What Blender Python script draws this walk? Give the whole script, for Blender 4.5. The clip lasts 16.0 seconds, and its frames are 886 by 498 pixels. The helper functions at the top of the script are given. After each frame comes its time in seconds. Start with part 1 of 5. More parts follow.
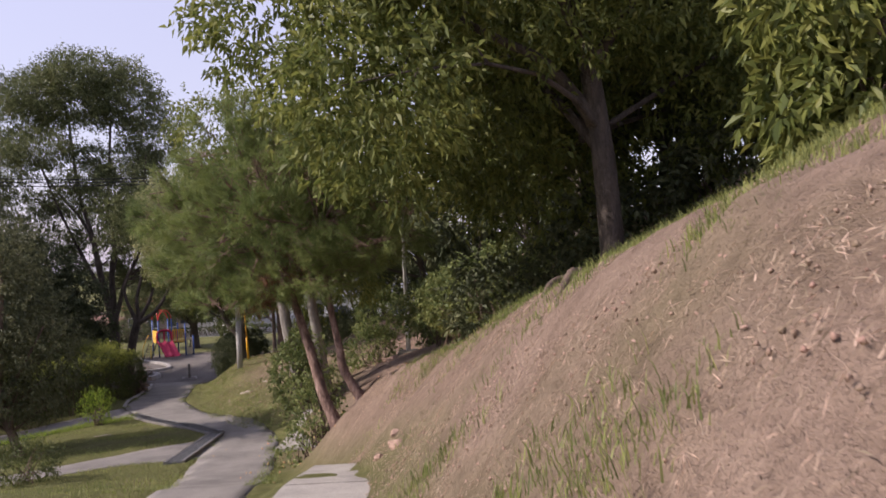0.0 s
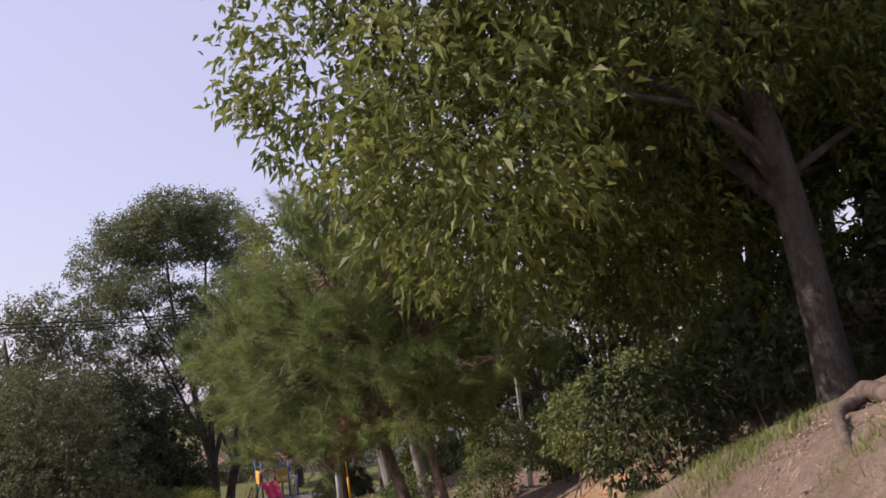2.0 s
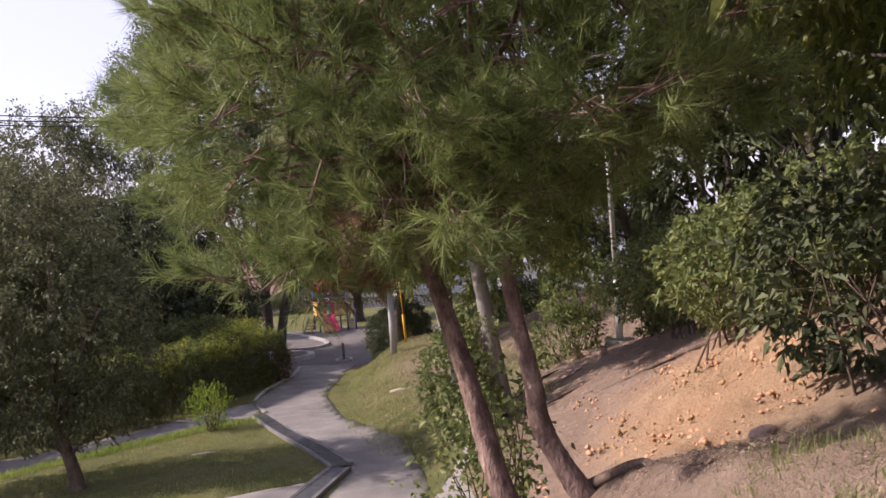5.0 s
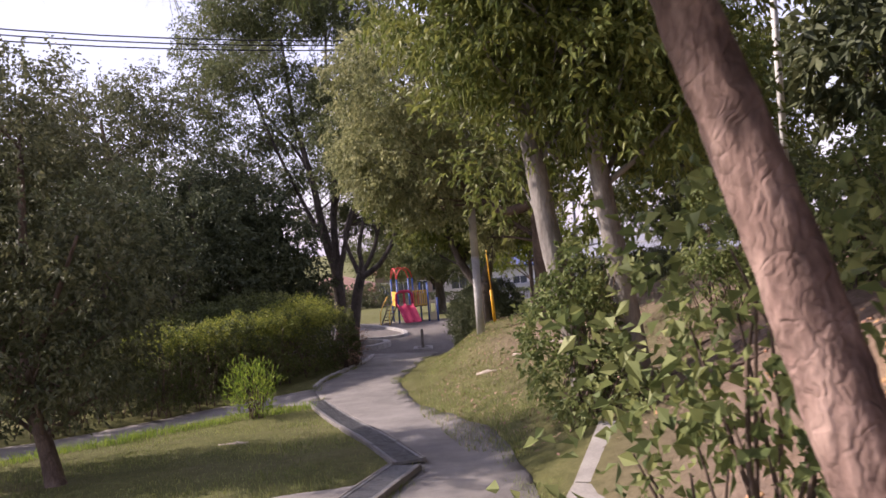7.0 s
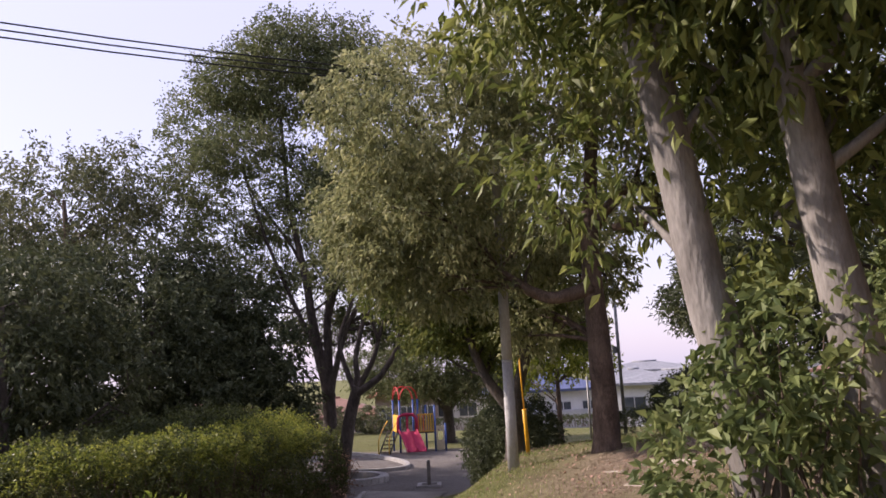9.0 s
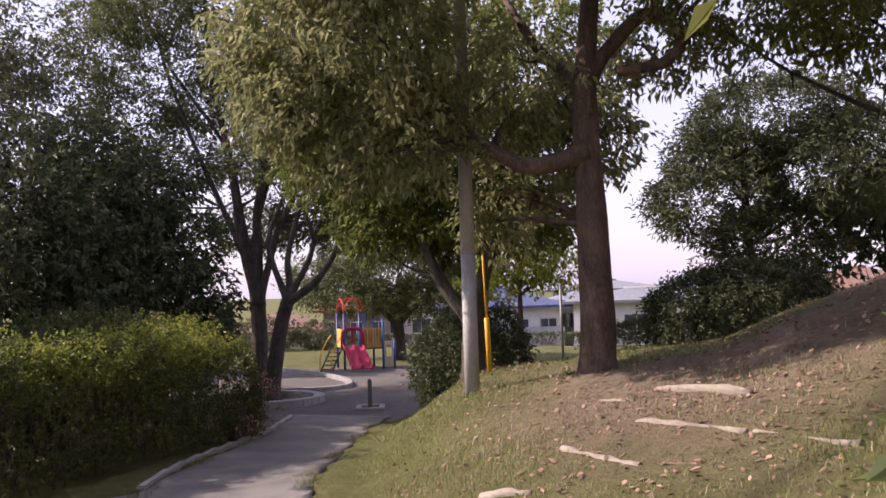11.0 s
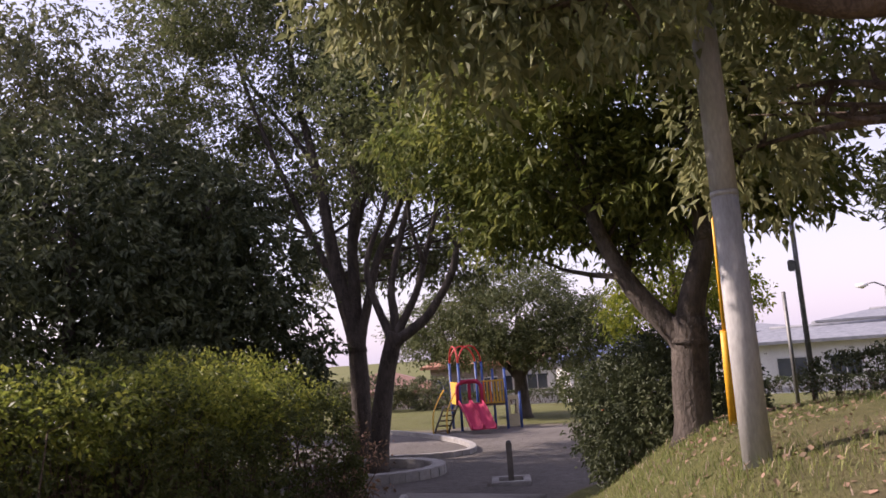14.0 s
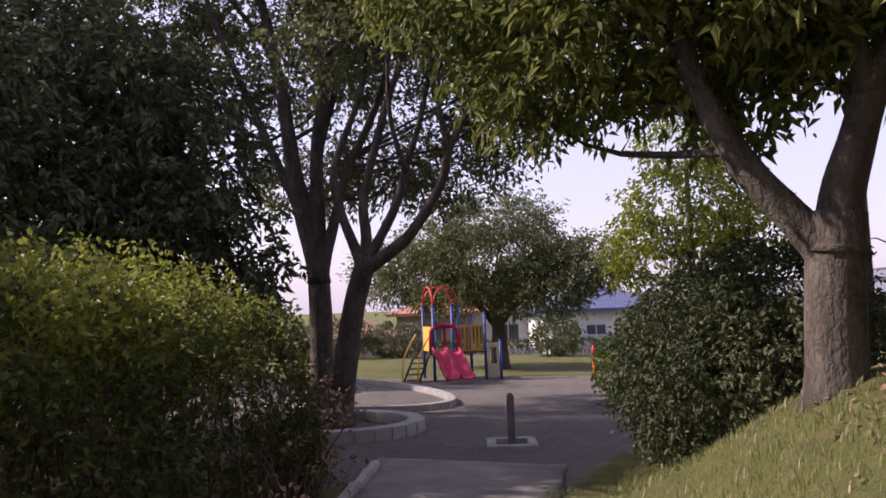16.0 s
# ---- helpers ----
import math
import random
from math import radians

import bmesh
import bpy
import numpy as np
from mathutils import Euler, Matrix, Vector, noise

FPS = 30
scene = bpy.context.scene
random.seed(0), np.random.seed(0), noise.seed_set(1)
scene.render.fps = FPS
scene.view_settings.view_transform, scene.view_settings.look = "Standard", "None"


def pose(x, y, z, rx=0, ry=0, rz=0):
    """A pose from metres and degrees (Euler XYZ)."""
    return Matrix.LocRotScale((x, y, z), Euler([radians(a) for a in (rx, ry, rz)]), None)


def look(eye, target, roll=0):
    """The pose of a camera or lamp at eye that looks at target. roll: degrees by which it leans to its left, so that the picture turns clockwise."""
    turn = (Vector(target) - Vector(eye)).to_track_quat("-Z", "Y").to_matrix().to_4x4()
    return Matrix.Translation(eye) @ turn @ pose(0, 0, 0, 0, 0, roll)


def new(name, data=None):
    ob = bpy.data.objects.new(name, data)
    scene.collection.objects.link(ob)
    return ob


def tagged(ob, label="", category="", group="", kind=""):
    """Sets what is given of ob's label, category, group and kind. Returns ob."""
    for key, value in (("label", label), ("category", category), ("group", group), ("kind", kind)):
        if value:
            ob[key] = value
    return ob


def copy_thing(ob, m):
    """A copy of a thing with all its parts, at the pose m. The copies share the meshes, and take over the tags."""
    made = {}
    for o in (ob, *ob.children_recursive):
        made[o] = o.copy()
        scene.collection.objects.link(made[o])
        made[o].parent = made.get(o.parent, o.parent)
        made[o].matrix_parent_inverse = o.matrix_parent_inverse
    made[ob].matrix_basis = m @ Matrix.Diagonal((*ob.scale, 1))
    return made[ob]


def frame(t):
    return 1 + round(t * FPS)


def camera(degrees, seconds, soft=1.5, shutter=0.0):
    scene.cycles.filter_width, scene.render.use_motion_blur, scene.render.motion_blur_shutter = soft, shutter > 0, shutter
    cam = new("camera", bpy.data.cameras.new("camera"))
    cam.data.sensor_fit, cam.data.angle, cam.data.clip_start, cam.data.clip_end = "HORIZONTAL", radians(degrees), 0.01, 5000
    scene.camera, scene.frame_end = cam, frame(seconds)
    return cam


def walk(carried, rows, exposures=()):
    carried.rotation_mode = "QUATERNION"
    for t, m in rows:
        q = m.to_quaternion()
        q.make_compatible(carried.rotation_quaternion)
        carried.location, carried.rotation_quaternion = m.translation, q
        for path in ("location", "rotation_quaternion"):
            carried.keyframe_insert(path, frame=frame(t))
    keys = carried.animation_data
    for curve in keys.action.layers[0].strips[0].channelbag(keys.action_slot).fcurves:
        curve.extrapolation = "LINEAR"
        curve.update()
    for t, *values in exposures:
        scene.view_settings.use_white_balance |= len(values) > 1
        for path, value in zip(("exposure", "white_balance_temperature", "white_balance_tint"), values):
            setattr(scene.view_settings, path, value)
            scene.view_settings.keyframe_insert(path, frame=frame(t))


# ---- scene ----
# ------------------------------------------------------------------ camera
cam = camera(61.4, 16.0, 1.6, 0.15)
METRES, EYE = 24.0, 4.5
ROWS = [
    (0, 0, 0, 0, 0.01, 0.19, 2.89),
    (0.5, -0.0013, 0.0282, 0.0045, 2.58, 4.99, 6.77),
    (1, -0.0039, 0.0526, 0.0058, 2.99, 9.28, 9.42),
    (1.5, -0.0072, 0.0761, 0.0033, 4.97, 10.67, 9.88),
    (2, -0.0107, 0.1006, 0.0021, 8.1, 9.78, 6.9),
    (2.5, -0.0139, 0.1255, 0, 11.34, 7.64, 4.97),
    (3, -0.0179, 0.1498, -0.0018, 12.61, 4.61, 3.95),
    (5.5, -0.0471, 0.2738, -0.0238, 13.66, -1.9, 3.83),
    (6, -0.0568, 0.3025, -0.0362, 14.78, -2.17, 3.06),
    (6.5, -0.0695, 0.3375, -0.0484, 17.35, -1.84, 4.09),
    (7, -0.0854, 0.3786, -0.0614, 19.66, -0.42, 4.56),
    (7.5, -0.1064, 0.4223, -0.0733, 21.18, 1.84, 4),
    (8, -0.127, 0.4651, -0.0788, 23.04, 5.41, 3.33),
    (8.5, -0.1419, 0.5012, -0.0795, 21.52, 10.03, 3.02),
    (11, -0.1909, 0.6612, -0.0941, 16.65, 3.19, 1.84),
    (11.5, -0.2005, 0.6863, -0.0963, 22.06, 3.07, 1.67),
    (12, -0.2121, 0.7104, -0.0988, 25.18, 4.83, 1.97),
    (12.5, -0.2255, 0.733, -0.1018, 25.86, 7.45, 2.81),
    (13, -0.2392, 0.7527, -0.1072, 25.63, 8.66, 3.65),
    (13.5, -0.2576, 0.78, -0.1087, 25.46, 8.58, 3.73),
    (14, -0.2738, 0.8083, -0.1128, 24.41, 8.2, 4.05),
    (14.5, -0.2912, 0.8367, -0.116, 23.48, 7.4, 4.01),
    (15, -0.3026, 0.8552, -0.118, 22.43, 5.99, 3.6),
    (15.5, -0.319, 0.8795, -0.1212, 21.68, 4.82, 2.36),
    (16, -0.3316, 0.906, -0.1246, 21.54, 4.45, 2.08),
]
walk(cam, [(t, pose(0, 0, EYE) @ pose(METRES * x, METRES * y, METRES * z, 90 + pitch, roll, yaw))
           for t, x, y, z, yaw, pitch, roll in ROWS],
     [(0.0, 0.28, 6050, 20), (2.5, 0.16, 6050, 20), (5.5, 0.76, 6050, 24), (6.2, 0.86, 6100, 24), (7.0, 0.76, 6100, 24), (8.5, 0.57, 6050, 23), (11.0, 0.68, 6150, 25), (14.0, 0.60, 6150, 25), (16.0, 0.48, 6100, 25)])

# ------------------------------------------------------------------ light
SUN_AZ, SUN_EL = 102.0, 37.0      # degrees left of straight ahead, and above the horizon
world = bpy.data.worlds.new("sky")
scene.world = world
world.use_nodes = True
wn = world.node_tree.nodes
sky = wn.new("ShaderNodeTexSky")
sky.sky_type = "NISHITA"
sky.sun_disc = False
sky.sun_elevation = radians(SUN_EL)
sky.sun_rotation = radians(-SUN_AZ)
sky.air_density, sky.dust_density, sky.ozone_density = 1.6, 1.2, 1.5
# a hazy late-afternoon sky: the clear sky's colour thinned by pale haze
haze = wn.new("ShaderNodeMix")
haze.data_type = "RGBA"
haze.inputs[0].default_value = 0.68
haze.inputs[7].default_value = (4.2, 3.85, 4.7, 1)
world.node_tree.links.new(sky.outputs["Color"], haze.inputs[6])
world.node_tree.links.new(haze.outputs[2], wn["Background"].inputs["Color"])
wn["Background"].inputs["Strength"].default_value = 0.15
sun = new("sun", bpy.data.lights.new("sun", "SUN"))
sun.data.energy, sun.data.angle, sun.data.color = 5.0, radians(0.8), (1.0, 0.87, 0.71)
_a, _e = radians(SUN_AZ), radians(SUN_EL)
SUN_DIR = Vector((-math.sin(_a) * math.cos(_e), math.cos(_a) * math.cos(_e), math.sin(_e)))
sun.matrix_world = look(SUN_DIR * 60, (0, 0, 0))


# ------------------------------------------------------------------ materials
def mat(name, c1, c2, scale=6.0, rough=0.8, bump=0.3, bump_scale=None, c3=None, fine=60.0, metal=0.0,
        island=0.0, trans=0.0, stretch=(1, 1, 1), spec=0.4):
    """A two-scale noise material; island: brightness spread piece by piece; trans: light let through a leaf."""
    m = bpy.data.materials.new(name)
    m.use_nodes = True
    t = m.node_tree
    n, l = t.nodes, t.links
    p = n["Principled BSDF"]
    p.inputs["Roughness"].default_value = rough
    p.inputs["Metallic"].default_value = metal
    p.inputs["Specular IOR Level"].default_value = spec
    geo = n.new("ShaderNodeTexCoord")
    mp = n.new("ShaderNodeMapping")
    mp.inputs["Scale"].default_value = stretch
    l.new(geo.outputs["Object"], mp.inputs["Vector"])
    big = n.new("ShaderNodeTexNoise")
    big.inputs["Scale"].default_value = scale
    big.inputs["Detail"].default_value = 5
    big.inputs["Roughness"].default_value = 0.65
    small = n.new("ShaderNodeTexNoise")
    small.inputs["Scale"].default_value = fine
    small.inputs["Detail"].default_value = 3
    for q in (big, small):
        l.new(mp.outputs["Vector"], q.inputs["Vector"])
    ramp = n.new("ShaderNodeValToRGB")
    ramp.color_ramp.elements[0].position, ramp.color_ramp.elements[1].position = 0.33, 0.67
    ramp.color_ramp.elements[0].color, ramp.color_ramp.elements[1].color = (*c1, 1), (*c2, 1)
    if c3:
        e = ramp.color_ramp.elements.new(0.5)
        e.color = (*c3, 1)
    l.new(big.outputs["Fac"], ramp.inputs["Fac"])
    mul = n.new("ShaderNodeMix")
    mul.data_type, mul.blend_type = "RGBA", "OVERLAY"
    mul.inputs[0].default_value = 0.45
    l.new(ramp.outputs["Color"], mul.inputs[6])
    grey = n.new("ShaderNodeRGBToBW")
    l.new(small.outputs["Color"], grey.inputs["Color"])
    l.new(grey.outputs["Val"], mul.inputs[7])
    out = mul.outputs[2]
    if island:
        g = n.new("ShaderNodeNewGeometry")
        hsv = n.new("ShaderNodeHueSaturation")
        mr = n.new("ShaderNodeMapRange")
        mr.inputs[3].default_value, mr.inputs[4].default_value = 1 - island, 1 + island
        l.new(g.outputs["Random Per Island"], mr.inputs[0])
        l.new(mr.outputs[0], hsv.inputs["Value"])
        mr2 = n.new("ShaderNodeMapRange")
        mr2.inputs[3].default_value, mr2.inputs[4].default_value = 0.515, 0.475
        l.new(g.outputs["Random Per Island"], mr2.inputs[0])
        l.new(mr2.outputs[0], hsv.inputs["Hue"])
        l.new(out, hsv.inputs["Color"])
        out = hsv.outputs["Color"]
    l.new(out, p.inputs["Base Color"])
    if bump:
        b = n.new("ShaderNodeBump")
        b.inputs["Strength"].default_value = bump
        b.inputs["Distance"].default_value = 0.02
        h = small
        if bump_scale:
            h = n.new("ShaderNodeTexNoise")
            h.inputs["Scale"].default_value = bump_scale
            h.inputs["Detail"].default_value = 6
            l.new(mp.outputs["Vector"], h.inputs["Vector"])
        l.new(h.outputs["Fac"], b.inputs["Height"])
        l.new(b.outputs["Normal"], p.inputs["Normal"])
    if trans:
        tr = n.new("ShaderNodeBsdfTranslucent")
        l.new(out, tr.inputs["Color"])
        mx = n.new("ShaderNodeMixShader")
        mx.inputs[0].default_value = trans
        l.new(p.outputs["BSDF"], mx.inputs[1])
        l.new(tr.outputs["BSDF"], mx.inputs[2])
        l.new(mx.outputs["Shader"], n["Material Output"].inputs["Surface"])
    return m


def plate_bark(m, scale, stretch, crack=0.6):
    """Adds cracked plates to a bark."""
    n, l = m.node_tree.nodes, m.node_tree.links
    p = n["Principled BSDF"]
    co = n.new("ShaderNodeTexCoord")
    mp = n.new("ShaderNodeMapping")
    mp.inputs["Scale"].default_value = stretch
    wr = n.new("ShaderNodeTexNoise")
    wr.inputs["Scale"].default_value = 9
    ad = n.new("ShaderNodeMix")
    ad.data_type = "VECTOR"
    ad.inputs[0].default_value = 0.16
    l.new(co.outputs["Object"], ad.inputs[4])
    l.new(wr.outputs["Color"], ad.inputs[5])
    l.new(co.outputs["Object"], wr.inputs["Vector"])
    l.new(ad.outputs[1], mp.inputs["Vector"])
    vo = n.new("ShaderNodeTexVoronoi")
    vo.feature = "DISTANCE_TO_EDGE"
    vo.inputs["Scale"].default_value = scale
    l.new(mp.outputs["Vector"], vo.inputs["Vector"])
    mr = n.new("ShaderNodeMapRange")
    mr.inputs[1].default_value, mr.inputs[2].default_value = 0.0, 0.2
    mr.inputs[3].default_value, mr.inputs[4].default_value = crack, 1.0
    l.new(vo.outputs["Distance"], mr.inputs[0])
    mul = n.new("ShaderNodeMix")
    mul.data_type, mul.blend_type = "RGBA", "MULTIPLY"
    patch = n.new("ShaderNodeTexNoise")
    patch.inputs["Scale"].default_value = 5.0
    l.new(co.outputs["Object"], patch.inputs["Vector"])
    worn = n.new("ShaderNodeMapRange")
    worn.inputs[1].default_value, worn.inputs[2].default_value = 0.38, 0.62
    worn.inputs[3].default_value, worn.inputs[4].default_value = 0.15, 1.0
    l.new(patch.outputs["Fac"], worn.inputs[0])
    l.new(worn.outputs[0], mul.inputs[0])
    src = p.inputs["Base Color"].links[0].from_socket
    l.new(src, mul.inputs[6])
    l.new(mr.outputs[0], mul.inputs[7])
    l.new(mul.outputs[2], p.inputs["Base Color"])
    b = n.new("ShaderNodeBump")
    b.inputs["Strength"].default_value, b.inputs["Distance"].default_value = 0.7, 0.012
    l.new(mr.outputs[0], b.inputs["Height"])
    l.new(p.inputs["Normal"].links[0].from_socket, b.inputs["Normal"])
    l.new(b.outputs["Normal"], p.inputs["Normal"])


def leaf_mat(name, c1, c2, rough=0.55, trans=0.35, island=0.35):
    return mat(name, c1, c2, scale=0.9, rough=rough, bump=0, fine=9, island=island, trans=trans, spec=0.3)


M_ASPHALT = mat("asphalt", (0.15, 0.138, 0.128), (0.25, 0.232, 0.212), 1.3, 0.9, 0.5, 180, fine=140)
M_CONCRETE = mat("concrete", (0.24, 0.222, 0.20), (0.37, 0.345, 0.305), 2.5, 0.9, 0.35, 90, fine=70)
M_STONE = mat("kerb_stone", (0.26, 0.25, 0.24), (0.40, 0.38, 0.36), 4, 0.85, 0.3, 60)
M_GRATE = mat("galvanised_steel", (0.17, 0.17, 0.175), (0.28, 0.28, 0.28), 9, 0.55, 0.1, metal=0.7)
M_STEELBROWN = mat("weathered_steel", (0.13, 0.115, 0.10), (0.20, 0.18, 0.16), 7, 0.7, 0.2, 40)
M_POLE = mat("pole_concrete", (0.36, 0.345, 0.33), (0.47, 0.455, 0.43), 3, 0.8, 0.15, 50, stretch=(1, 1, 0.3))
M_WHITE = mat("white_paint", (0.66, 0.65, 0.62), (0.8, 0.79, 0.76), 4, 0.5, 0.08)
M_YELLOW = mat("yellow_plastic", (0.72, 0.36, 0.02), (0.85, 0.46, 0.03), 5, 0.45, 0.05)
M_PINK = mat("faded_red_plastic", (0.40, 0.032, 0.085), (0.49, 0.058, 0.125), 2, 0.65, 0.04, spec=0.15)
M_RED = mat("red_paint", (0.5, 0.03, 0.03), (0.6, 0.05, 0.04), 3, 0.45, 0.04)
M_BLUE = mat("blue_paint", (0.03, 0.07, 0.25), (0.05, 0.10, 0.33), 3, 0.45, 0.04)
M_YPANEL = mat("yellow_panel", (0.6, 0.36, 0.04), (0.7, 0.44, 0.06), 3, 0.5, 0.04)
M_ORANGE = mat("orange_panel", (0.62, 0.16, 0.03), (0.7, 0.2, 0.05), 3, 0.5, 0.04)
M_CREAM = mat("cream_panel", (0.58, 0.53, 0.36), (0.66, 0.6, 0.42), 3, 0.5, 0.04)
M_DARK = mat("dark_rubber", (0.02, 0.02, 0.022), (0.04, 0.04, 0.04), 5, 0.7, 0.1)
M_WIRE = mat("cable_sheath", (0.015, 0.015, 0.017), (0.03, 0.03, 0.03), 5, 0.6, 0)
M_BARK_PINE = mat("pine_bark", (0.105, 0.068, 0.056), (0.36, 0.25, 0.205), 13, 0.95, 1.0, 26, c3=(0.20, 0.13, 0.106), stretch=(1, 1, 0.35), fine=50)
plate_bark(M_BARK_PINE, 30, (1, 1, .38), 0.7)
M_BARK_GREY = mat("grey_bark", (0.13, 0.115, 0.10), (0.30, 0.275, 0.245), 5, 0.9, 0.7, 30, stretch=(1, 1, 0.3))
M_BARK_DARK = mat("dark_bark", (0.05, 0.04, 0.034), (0.14, 0.115, 0.095), 7, 0.95, 0.9, 30, stretch=(1, 1, 0.3))
M_BARK_BROWN = mat("brown_bark", (0.075, 0.052, 0.04), (0.20, 0.145, 0.11), 7, 0.95, 1.0, 26, stretch=(1, 1, 0.3))
plate_bark(M_BARK_BROWN, 26, (1, 1, .3))
plate_bark(M_BARK_DARK, 24, (1, 1, .3))
M_TIMBER = mat("weathered_timber", (0.22, 0.18, 0.14), (0.38, 0.33, 0.27), 8, 0.9, 0.5, 40, stretch=(0.3, 0.3, 1))
L_OAK = leaf_mat("oak_leaf", (0.105, 0.135, 0.034), (0.22, 0.25, 0.066), 0.5, 0.42)
L_DARK = leaf_mat("dark_evergreen_leaf", (0.055, 0.072, 0.036), (0.115, 0.132, 0.06), 0.6, 0.22)
L_LIGHT = leaf_mat("camphor_leaf", (0.195, 0.212, 0.09), (0.35, 0.36, 0.175), 0.55, 0.45)
L_ZELK = leaf_mat("zelkova_leaf", (0.10, 0.125, 0.055), (0.18, 0.20, 0.085), 0.5, 0.35)
L_SAP = leaf_mat("cherry_leaf", (0.08, 0.094, 0.046), (0.165, 0.172, 0.085), 0.55, 0.35)
L_HEDGE = leaf_mat("hedge_leaf", (0.06, 0.08, 0.028), (0.14, 0.162, 0.05), 0.45, 0.3)
# hedge tops and loose shoots: the sunlight on them is put into the colour
L_SUNLIT_SHOOT = leaf_mat("sunlit_hedge_leaf", (0.155, 0.195, 0.034), (0.29, 0.32, 0.065), 0.45, 0.45)
L_SHRUB = leaf_mat("shrub_leaf", (0.12, 0.16, 0.052), (0.24, 0.28, 0.105), 0.55, 0.4)
L_FRESH = leaf_mat("fresh_leaf", (0.16, 0.25, 0.035), (0.26, 0.34, 0.06), 0.55, 0.5)
L_PINE = leaf_mat("pine_needle", (0.12, 0.172, 0.055), (0.245, 0.30, 0.10), 0.55, 0.35)
L_BROWNPINE = leaf_mat("dead_needle", (0.16, 0.08, 0.045), (0.25, 0.13, 0.07), 0.8, 0.2)
L_YTREE = leaf_mat("yellow_green_leaf", (0.149, 0.196, 0.023), (0.276, 0.310, 0.046), 0.55, 0.5)
L_GRASS = leaf_mat("grass_blade", (0.14, 0.185, 0.05), (0.28, 0.31, 0.105), 0.5, 0.4, 0.4)
L_STRAW = leaf_mat("dry_straw", (0.36, 0.275, 0.20), (0.52, 0.42, 0.31), 0.7, 0.2, 0.35)
L_LITTER = leaf_mat("fallen_leaf", (0.17, 0.10, 0.065), (0.38, 0.27, 0.18), 0.7, 0.1, 0.5)


# ------------------------------------------------------------------ ground
# stations along the walk: y, level of the path, foot of the bank x, width of the bank, its shoulder's height, slope beyond
STATIONS = [(-30, 4.2, -1.0, 2.5, 5.6, .30), (-4, 3.3, -.6, 1.8, 4.9, .40), (0, 3.1, -.5, 1.6, 4.6, .55), (3, 2.95, -.5, 1.5, 4.55, .50),
            (6, 2.72, -.75, 1.5, 4.1, .35), (7, 2.5, -1.0, 1.5, 3.85, .33), (8, 2.05, -1.4, 1.6, 3.5, .30), (9.7, 1.6, -2.1, 1.3, 2.95, .20), (10.6, 1.4, -2.4, 1.2, 2.5, .2), (11.6, 1.22, -2.6, 1.0, 1.6, .35),
            (13.4, 1.05, -2.6, 1.3, 1.5, .70)]
STATIONS += [(16.7, .78, -4.6, 2.0, 1.25, .42), (19, .57, -6.0, 1.6, .95, .29), (21, .42, -6.9, 1.6, .9, .18), (24, .25, -8.0, 1.3, 1.05, .17),
             (27, .06, -8.9, 1.6, 1.0, .13), (30, -.13, -8.8, 2.0, .78, .10), (31, -.17, -8.8, 2.0, .75, .10), (36, -.34, -8, 3, -.05, .06), (45, -.5, -8, 3, -.45, .02), (53.5, -.58, -8, 3, -.58, .0), (59, -3.6, -8, 3, -3.6, .0), (95, -3.9, -8, 3, -3.9, .0)]
SA = np.array(STATIONS, float)


def height(x, y):
    x, y = np.asarray(x, float), np.asarray(y, float)
    b, e, w, zs, sl = [np.interp(y, SA[:, 0], SA[:, i]) for i in range(1, 6)]
    u = np.clip((x - e) / w, 0, 1)
    u = u * (.6 + .4 * u * (3 - 2 * u))
    z = b + (zs - b) * u + sl * np.clip(x - e - w, 0, 4) + .5 * sl * np.clip(x - e - w - 4, 0, 14)
    z = z - .7 * np.clip((-1.35 - x) / 1.0, 0, 1) * np.clip((9 - y) / 3, 0, 1)
    z = z + np.clip(x - 1.5, 0, 12) * .22 * np.clip((y - 13) / 4, 0, 1) * np.clip((40 - y) / 8, 0, 1)
    z = z + np.clip(x + 3.9, 0, 7) * .3 * np.clip((y - 22) / 2, 0, 1) * np.clip((36 - y) / 5, 0, 1)
    return z - np.clip(-6 - x, 0, 5) * .05 * np.clip((23 - y) / 5, 0, 1)


def hz(x, y):
    return float(height(x, y))


def mesh_of(name, verts, faces, material, smooth=False):
    me = bpy.data.meshes.new(name)
    me.from_pydata([tuple(v) for v in verts], [], [tuple(f) for f in faces])
    me.materials.append(material)
    if smooth:
        me.polygons.foreach_set("use_smooth", [True] * len(me.polygons))
    me.update()
    return me


def quick_mesh(name, verts, tris, material, smooth=False):
    """A triangle mesh out of arrays."""
    me = bpy.data.meshes.new(name)
    verts, tris = np.asarray(verts, np.float32), np.asarray(tris, np.int32)
    me.vertices.add(len(verts))
    me.vertices.foreach_set("co", verts.ravel())
    me.loops.add(tris.size)
    me.loops.foreach_set("vertex_index", tris.ravel())
    me.polygons.add(len(tris))
    me.polygons.foreach_set("loop_start", np.arange(0, tris.size, 3, dtype=np.int32))
    me.polygons.foreach_set("loop_total", np.full(len(tris), 3, np.int32))
    me.polygons.foreach_set("use_smooth", np.full(len(tris), smooth, bool))
    me.materials.append(material)
    me.update(calc_edges=True)
    return me


def under(ob, parent):
    ob.parent = parent
    return ob


def part(name, bm, material, parent, label=""):
    """Links a bmesh as one mesh object under a thing or a part."""
    me = bpy.data.meshes.new(name)
    bm.to_mesh(me)
    bm.free()
    me.materials.append(material)
    ob = new(name, me)
    ob.parent = parent
    return tagged(ob, label)


